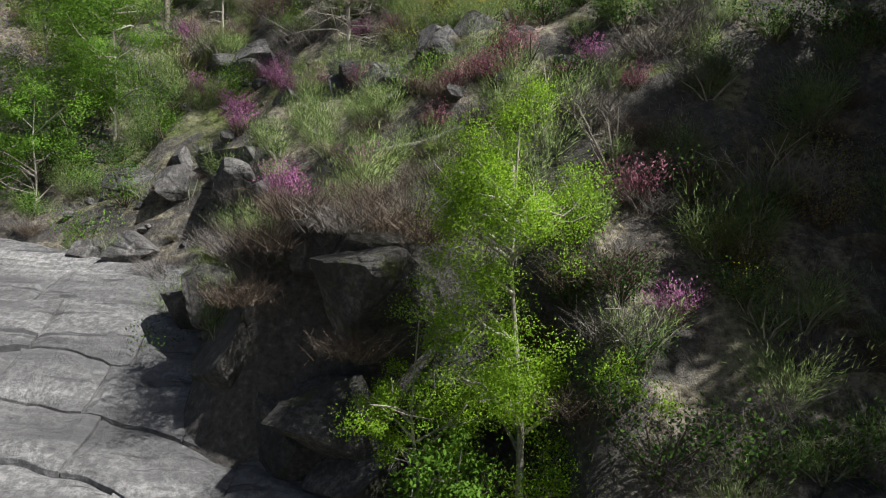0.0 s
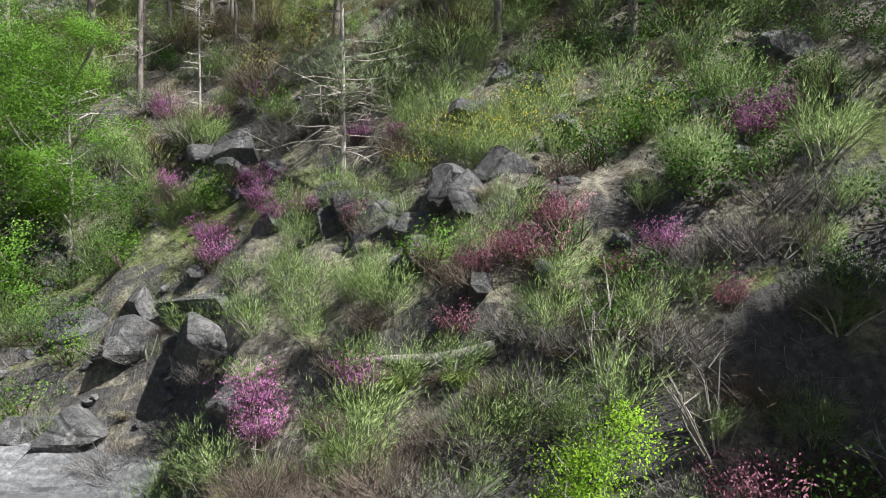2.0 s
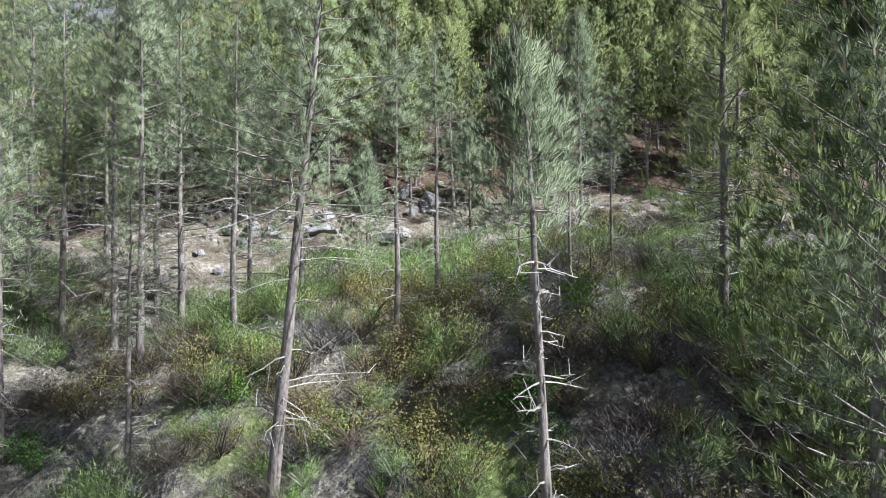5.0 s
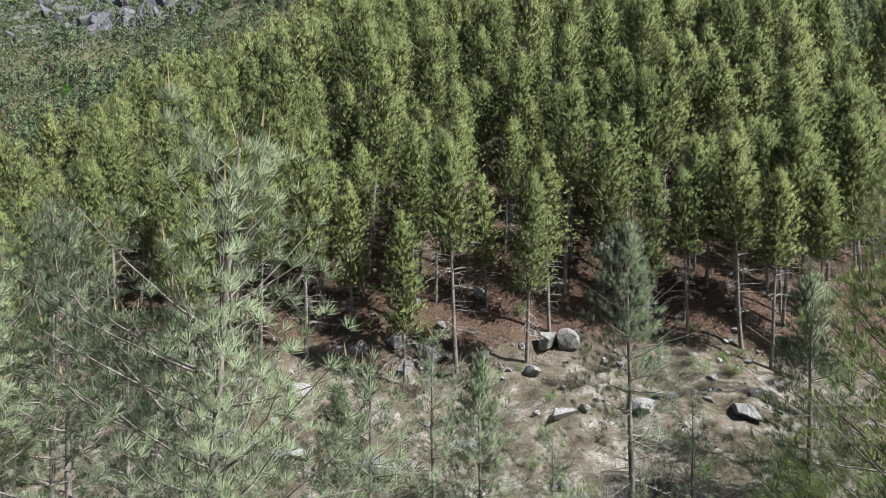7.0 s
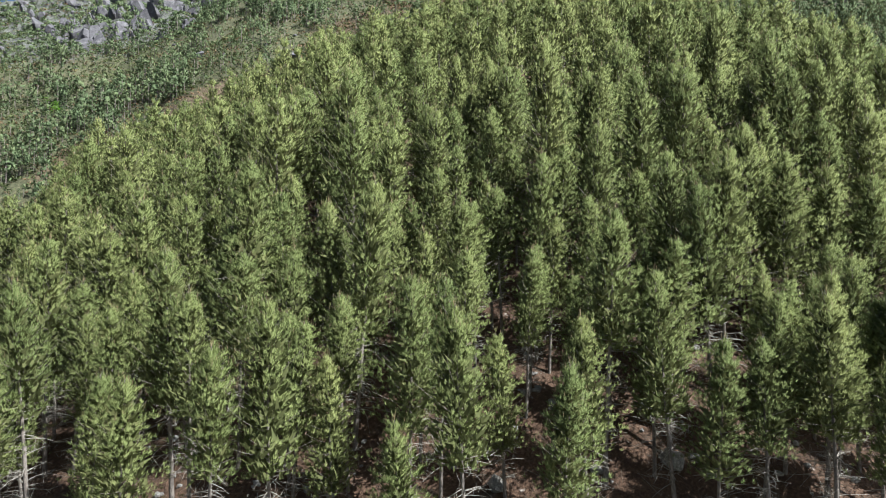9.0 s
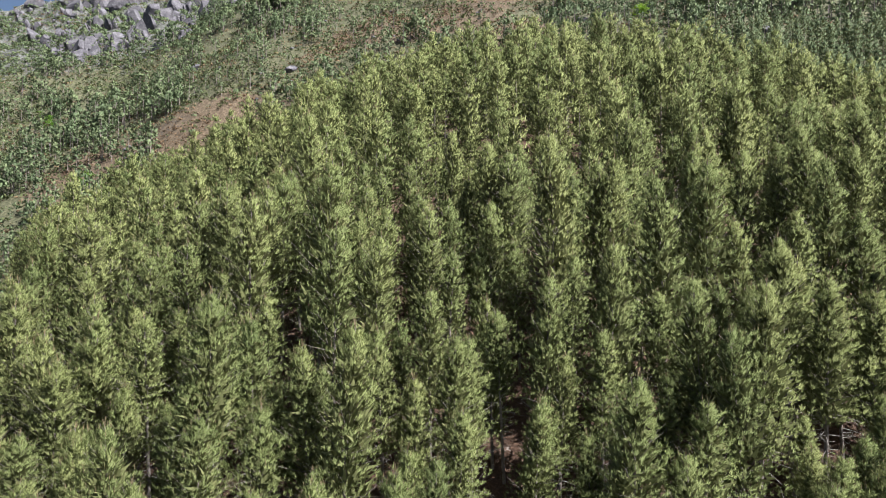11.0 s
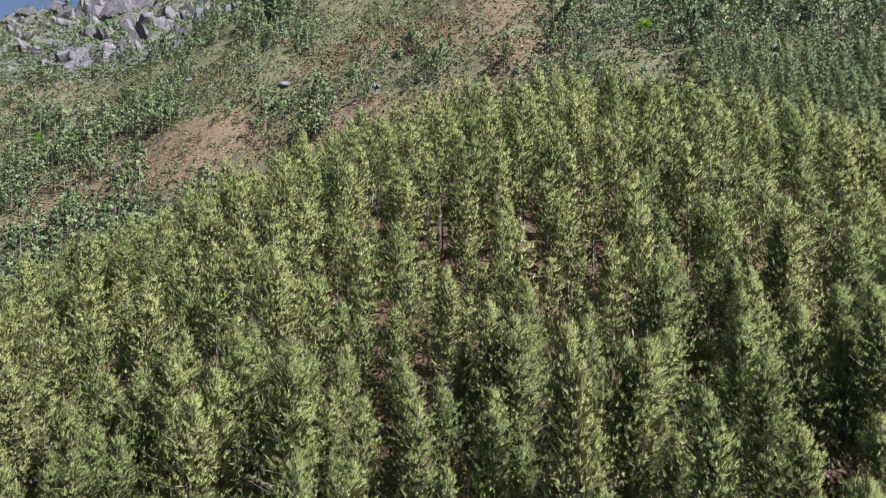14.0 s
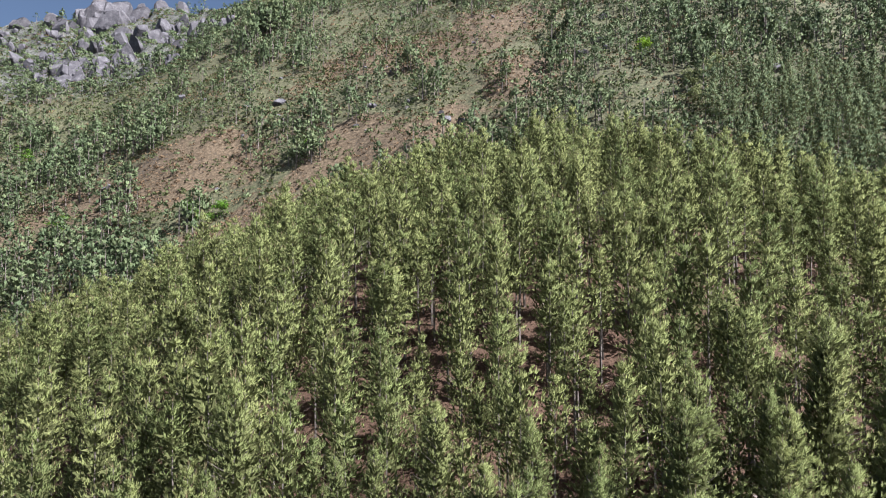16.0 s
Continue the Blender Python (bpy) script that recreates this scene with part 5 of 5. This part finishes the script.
# ---- broadleaf trees and pines of the ravine ----
def leaf_tree(x, y, tall, spread, mat, label, seed, limbs=9, leaves=5200, size=0.10, low=0.25, base=None, wood=None, clumps=60):
    """A thin-stemmed tree: limbs, twigs and loose clumps of leaves with gaps between."""
    rng = np.random.default_rng(seed)
    w, s = Soup(seed), Soup(seed + 1)
    trunk = np.array([[0, 0, -0.4], [0.05, 0.02, tall * 0.3], [-0.08, 0.05, tall * 0.62], [0.03, -0.02, tall * 0.95]])
    w.tube(trunk, np.linspace(0.011 * tall, 0.008, 4), 7)
    centres = []
    for k in range(limbs):
        z = tall * rng.uniform(low * 0.6, 0.8)
        az = rng.uniform(0, 2 * np.pi)
        r = spread * rng.uniform(0.5, 1.0) * (1 - 0.45 * max(0, z / tall - 0.4))
        p0 = np.array([np.interp(z, trunk[:, 2], trunk[:, 0]), np.interp(z, trunk[:, 2], trunk[:, 1]), z])
        p3 = p0 + np.array([math.cos(az) * r, math.sin(az) * r, rng.uniform(0.2, 0.75) * r])
        mid = (p0 + p3) / 2 + rng.normal(0, 0.08 * r, 3) + (0, 0, 0.1 * r)
        w.tube([p0, mid, p3], (0.006 * tall, 0.004 * tall, 0.005), 5)
        for j in range(4):
            q = mid + (p3 - mid) * rng.random()
            e = q + rng.normal(0, 0.3 * r, 3) + (0, 0, 0.1)
            w.tube([q, (q + e) / 2 + rng.normal(0, 0.04, 3), e], (0.014, 0.009, 0.004), 3)
            centres.append(e)
        centres += [p3, mid + (p3 - mid) * 0.6]
    centres = np.array(centres + [trunk[3] + rng.normal(0, 0.2, 3) for _ in range(5)])
    pick = centres[rng.integers(0, len(centres), clumps)] + rng.normal(0, 0.13 * spread, (clumps, 3))
    rad = rng.uniform(0.10, 0.26, clumps) * spread
    k = rng.integers(0, clumps, leaves)
    off = rng.normal(size=(leaves, 3)) * (0.62, 0.62, 0.42)
    at = pick[k] + off * rad[k][:, None]
    s.leaves(at, unit(rng.normal(size=(leaves, 3)) + unit(off) * 0.8 + (0, 0, 0.2)), rng.uniform(0.65, 1.25, leaves) * size, size * 0.55,
             unit(off * 0.9 + unit(at - (0, 0, tall * 0.5)) * 0.6 + (0, 0, 0.2)))
    root = tagged(new("broadleaf_tree"), label, "tree")
    root.matrix_basis = pose(x, y, ground_z(x, y) if base is None else base)
    part("trunk", w, wood or BARK_PALE, root, "pale thin stems", True)
    part("crown", s, mat, root)
    return root


leaf_tree(1.0, 8.2, 6.1, 1.25, LEAF_BRIGHT, "bright yellow-green young tree rising from the stream bed", 21, 30, 56000, 0.036, 0.02, base=-4.1, clumps=190)
leaf_tree(-0.35, 8.2, 3.9, 1.0, LEAF_BRIGHT, "fresh green sapling at the foot of the cliff", 22, 16, 26000, 0.036, 0.05, clumps=80)
leaf_tree(0.2, 7.6, 2.4, 0.9, LEAF_GREEN, "low green sapling on the stream bank", 25, 8, 4000, 0.075, 0.2, clumps=40)
leaf_tree(-11.0, 20.4, 6.6, 2.3, LEAF_GREEN, "bright green oak in fresh leaf on the slope", 23, 20, 40000, 0.062, 0.12, clumps=170)
leaf_tree(-13.4, 20.6, 6.8, 2.6, LEAF_GREEN, "dense green oak in fresh leaf beside another", 24, 20, 36000, 0.064, 0.12, clumps=160)
leaf_tree(-11.8, 17.6, 3.6, 1.8, LEAF_GREEN, "low green oak scrub above the slabs", 26, 12, 12000, 0.068, 0.1, clumps=60)


def lone_pine(x, y, seed, tall, bare, spread, label, needles=None, wood=None, lean=0.0, tufts=9.0, per=26, length=0.165, width=0.012, dead=24, turn=0, whorl=0.5, core=0, cone=None):
    d = pine_data(seed, tall, bare, spread, tufts, per, length, width, 4, dead, lean, (45, 0), whorl, core, shape=(0.15, 0.5, 1.0, 0.85), cone=cone)
    d[2].core = None
    root = pine_thing(d, needles or NEEDLES_NEAR, label, wood, "pines of the ravine")
    root.matrix_basis = place(x, y, turn, 1.0, 0.05)
    return root


TALL = "tall maritime pine with long bare trunk and open crown"
YOUNG = "young bushy pine with upright pale shoots"
lone_pine(-4.3, 25.2, 701, 16.0, 0.42, 3.0, TALL + ", leaning", lean=0.085, dead=30, tufts=11, per=36, length=0.13, width=0.008)
lone_pine(1.2, 20.0, 702, 10.8, 0.72, 0.95, "pine with a long dark trunk and bushy green top", NEEDLES_NEAR, lean=-0.05, dead=70, cone=(78, 14, 16, 0.11, 0.010))
lone_pine(4.1, 17.3, 703, 12.5, 0.14, 1.9, "grey-barked pine with shaggy half-dead branches", None, BARK, dead=36, tufts=14, per=30, length=0.12, width=0.008, whorl=0.55)
lone_pine(-2.75, 17.6, 704, 7.6, 0.3, 2.1, "thin grey pine with bare lower branches", None, BARK_PALE, dead=40, per=34, tufts=15, length=0.12, width=0.009)
lone_pine(-11.7, 25.8, 705, 12.0, 0.5, 1.8, TALL)
lone_pine(-9.7, 30.0, 706, 12.5, 0.5, 1.9, TALL)
lone_pine(-11.0, 30.9, 707, 13.0, 0.55, 2.1, TALL)
lone_pine(-6.9, 30.4, 708, 10.5, 0.5, 1.8, TALL)
lone_pine(-1.8, 29.4, 709, 9.5, 0.55, 1.4, TALL)
lone_pine(-8.2, 22.7, 710, 4.6, 0.9, 0.9, "bare leafless dead sapling", None, BARK_PALE, dead=36, tufts=0.3, per=3)
lone_pine(5.6, 19.8, 712, 10.8, 0.06, 2.7, YOUNG, NEEDLES, cone=(162, 13, 16, 0.15, 0.026))
lone_pine(7.8, 22.5, 713, 12.0, 0.1, 3.0, YOUNG, NEEDLES, cone=(150, 12, 14, 0.17, 0.03))
lone_pine(9.4, 18.6, 714, 11.5, 0.12, 2.6, YOUNG, NEEDLES, cone=(150, 12, 14, 0.17, 0.03))
lone_pine(6.6, 26.5, 715, 12.5, 0.25, 2.4, YOUNG, NEEDLES, cone=(120, 10, 19, 0.14, 0.016))
lone_pine(5.2, 36.0, 716, 9.0, 0.25, 2.1, YOUNG, cone=(132, 11, 26, 0.12, 0.010))
lone_pine(-3.6, 37.0, 717, 5.6, 0.12, 1.5, YOUNG, cone=(132, 11, 26, 0.12, 0.010))
lone_pine(0.7, 36.6, 718, 6.0, 0.14, 1.5, YOUNG, cone=(132, 11, 26, 0.12, 0.010))
lone_pine(-9.8, 33.2, 719, 13.0, 0.3, 2.7, YOUNG, cone=(132, 11, 26, 0.12, 0.010))
lone_pine(-11.8, 35.6, 720, 13.0, 0.3, 2.8, YOUNG, cone=(132, 11, 26, 0.12, 0.010))
lone_pine(-7.9, 35.0, 721, 10.2, 0.25, 2.2, YOUNG, cone=(132, 11, 26, 0.12, 0.010))
lone_pine(10.8, 36.5, 722, 7.0, 0.15, 1.9, YOUNG, cone=(120, 10, 19, 0.14, 0.016))
lone_pine(13.5, 34.0, 723, 11.0, 0.2, 2.5, YOUNG, cone=(120, 10, 19, 0.14, 0.016))

# the first two stand unseen right of the ravine, added for their shade
kin = [lone_pine(13.5, 11.0, 731, 11.0, 0.25, 2.4, TALL, NEEDLES, tufts=9.0, per=20, length=0.15, width=0.013),
       lone_pine(12.5, 14.5, 732, 12.5, 0.3, 2.6, TALL, NEEDLES, tufts=9.0, per=20, length=0.15, width=0.013),
       lone_pine(-14.5, 27.6, 733, 11.5, 0.5, 1.7, TALL, NEEDLES_NEAR, tufts=9.0, per=20, length=0.15, width=0.013)]
# first twelve copies are unseen too, added on the right to block sun
for i, (x, y, k, s) in enumerate([(10.6, 8.4, 0, 0.78), (14.5, 9.5, 1, 1.0), (11.0, 11.6, 0, 0.78), (10.4, 5.4, 0, 0.95), (9.2, 2.6, 0, 1.0), (11.8, 3.4, 1, 1.0), (8.4, 4.4, 1, 0.9), (11.0, 7.0, 1, 0.85), (12.2, 1.2, 0, 1.1), (9.4, 0.2, 1, 1.0), (7.6, 2.2, 0, 0.9), (12.0, 17.5, 0, 1.0), (8.6, 25.0, 1, 1.0), (11.0, 22.0, 0, 1.05), (11.5, 27.0, 1, 1.0),
                                  (-16.0, 30.0, 2, 1.0), (-13.6, 32.4, 2, 1.05), (-17.5, 27.0, 2, 0.95), (-12.8, 28.4, 2, 0.85), (-8.6, 27.2, 2, 0.75), (-15.5, 33.5, 2, 1.1),
                                  (-5.6, 33.6, 2, 0.8), (3.4, 29.5, 2, 0.5), (2.4, 33.6, 2, 0.45), (8.9, 30.5, 0, 1.0), (-18.0, 36.0, 0, 1.1), (-0.6, 31.2, 2, 0.75), (5.2, 31.5, 2, 0.55),
                                  (16.5, 38.0, 0, 1.1), (18.5, 42.0, 1, 1.0), (-15.5, 38.5, 0, 1.0)]):
    copy_thing(kin[k], place(x, y, 77 * i, s, 0.05))


# unseen close-grown pines, added on the bank to shade the stream bed
screen = pine_thing(pine_data(741, 10.0, 0.12, 2.2, 1, 1, 0.3, 0.08, 3, 4, core=0, cone=(108, 11, 11, 0.3, 0.12)), NEEDLES, "unseen dense bushy pine, added to shade the bank", None, "pines of the ravine")
for i, (x, y, top) in enumerate([(10.0, 8.4, 10.2), (11.4, 7.4, 11.0)]):
    size = (top - ground_z(x, y)) / 10.0
    m = place(x, y, 61 * i, size, 0.05)
    if i:
        copy_thing(screen, m)
    else:
        screen.matrix_basis = m
# ---- mountain ----
# outcrops of the massif: middle, size of the largest block, number of blocks
CRAG_GROUPS = [(-363, 562, 7, 7), (-310, 537, 6, 6), (-313, 567, 10, 8), (-296, 578, 15, 14), (-280, 578, 14, 12), (-258, 576, 11, 10), (-284, 486, 8, 8), (-257, 465, 10, 9), (-232, 456, 10, 9), (-221, 463, 9, 8), (-225, 499, 11, 6), (-214, 521, 7, 8), (-183, 511, 12, 5), (-274, 458, 6, 6), (-337, 526, 7, 7), (-161, 492, 7, 5), (-181, 456, 5, 6), (-254, 491, 8, 8), (-213, 550, 7, 7), (-257, 545, 10, 9)]


def crags():
    """Bare granite towers along the skyline, and loose boulders on the mountainside."""
    rng = np.random.default_rng(8)
    spots = []
    for a, b, size, count in CRAG_GROUPS:
        for k in range(count):
            d = rng.normal(size=2) * (1.5 * size, 0.8 * size) * (0.3 + 0.12 * k)
            spots.append((a + d[0], b + d[1], 1.2 * size * rng.uniform(0.35, 1.0), rng.uniform(0.9, 1.7)))
    for k in range(110):
        spots.append((rng.uniform(-370, -165), rng.uniform(440, 560), rng.uniform(1.5, 4), 1.0))
    for i, (x, y, s, t) in enumerate(spots):
        rock(x, y, (s, s * 0.75, s * t * 0.85), ROCK_FAR, "bare grey granite crag on the mountain", "crag", "crags of the mountain", kind=9 + i % 4, sink=0.5)
    for i in range(95):
        x, y = rng.uniform(-220, 200), rng.uniform(250, 430)
        s = rng.uniform(0.6, 2.4)
        rock(x, y, (s, s * 0.8, s * 0.75), ROCK_FAR, "pale granite boulder on the mountainside", "boulder", "mountain boulders", kind=9 + i % 4)


crags()
for x, y, s, mat, text in [(76, 327, 4.6, ROCK_PALE, "large whitish"), (63, 308, 4.2, ROCK_FAR, "large grey"), (67, 311, 2.6, ROCK_FAR, "dark grey"), (-137, 371, 4.6, ROCK_FAR, "split grey"),
                           (-29, 313, 3.0, ROCK_FAR, "rounded grey"), (4.4, 283, 3.6, ROCK_FAR, "flat grey"), (10, 281, 3.0, ROCK_FAR, "low grey"), (-75, 335, 4.4, ROCK_FAR, "slabby grey"),
                           (-70, 322, 1.8, ROCK_STONE, "pale"), (-12, 300, 1.5, ROCK_STONE, "pale"), (86, 352, 4.0, ROCK_STONE, "pale"), (80, 356, 3.2, ROCK_STONE, "pale"), (128, 268, 4.0, ROCK_FAR, "dark grey")]:
    rock(x, y, (s, s * 0.8, s * 0.7), mat, text + " granite boulder on the mountainside", "boulder", "mountain boulders", kind=int(x + y) % 4 + (9 if mat is ROCK_FAR else 0), sink=0.4)


def scrub(name, label, seed, mat, gap, region, size, chance, per=11, leaf=0.4, on_heath=1.0):
    """Heath and scrub clumps past counting on the mountain."""
    x0, x1, y0, y1 = region
    rng = np.random.default_rng(seed)
    gx, gy = np.meshgrid(np.arange(x0, x1, gap), np.arange(y0, y1, gap))
    px = (gx + rng.uniform(-0.5, 0.5, gx.shape) * gap).ravel()
    py = (gy + rng.uniform(-0.5, 0.5, gx.shape) * gap).ravel()
    pz = height(px, py)
    ok = (np.abs(px - 10) < 40 + 0.78 * (py - 30)) & (pz > 15) & (rng.random(len(px)) < chance * np.clip(0.6 + 1.2 * fbm(px / 30, py / 30, 3, seed), 0.3, 1) * (1 + (on_heath - 1) * heath_at(px, py)))
    px, py, pz = px[ok], py[ok], pz[ok]
    n = len(px)
    s = rng.uniform(*size, n)
    d = rng.normal(size=(n, per, 3))
    d[:, :, 2] = np.abs(d[:, :, 2])
    d = unit(d)
    at = np.stack([px, py, pz], 1)[:, None] + d * (s[:, None, None] * (0.5, 0.5, 0.4) * rng.uniform(0.5, 1.0, (n, per, 1)))
    soup = Soup(seed)
    soup.leaves(at.reshape(-1, 3), (d + rng.normal(0, 0.4, d.shape) + (0, 0, 0.4)).reshape(-1, 3), np.repeat(s, per) * leaf, np.repeat(s, per) * leaf * 0.75, d.reshape(-1, 3))
    root = tagged(new(name), label, "scrub", kind="stuff")
    part("clump", soup, mat, root)


SLOPE = (-430, 430, 165, 575)
scrub("mountain_broom", "olive green broom scrub on the mountainside", 81, HEATH_GREEN, 2.5, SLOPE, (1.4, 3.2), 0.95, on_heath=0.75)
scrub("mountain_heath", "red-brown heath on the mountainside", 82, HEATH_RED, 2.2, SLOPE, (1.0, 2.4), 0.5, on_heath=2.0)
scrub("mountain_thicket", "dark green thickets on the mountainside", 83, NEEDLES_FAR, 5.6, SLOPE, (1.8, 4.2), 0.5, 26, 0.3, 0.4)
scrub("crag_thicket", "dark green bushes between the crags", 84, NEEDLES_FAR, 4.2, (-390, -150, 435, 570), (3.0, 6.5), 1.0, 60, 0.2)
for i, (x, y, s) in enumerate([(-88, 272, 4.2), (-82, 275, 3.6), (-94, 277, 3.4), (-154, 293, 4.5), (-211, 358, 4.6), (-52, 295, 2.6), (87, 294, 4.4), (93, 262, 4.6), (99, 266, 4.2), (91, 252, 3.6), (104, 270, 4.0)]):
    leaf_tree(x, y, s * 1.6, s, LEAF_GREEN if i < 6 else LEAF_BRIGHT if i == 6 else LEAF_PALE, "bright green broadleaf tree on the mountainside" if i < 7 else "pale green broadleaf tree coming into leaf", 600 + i, 9, 1100, 0.55, 0.1, clumps=46)
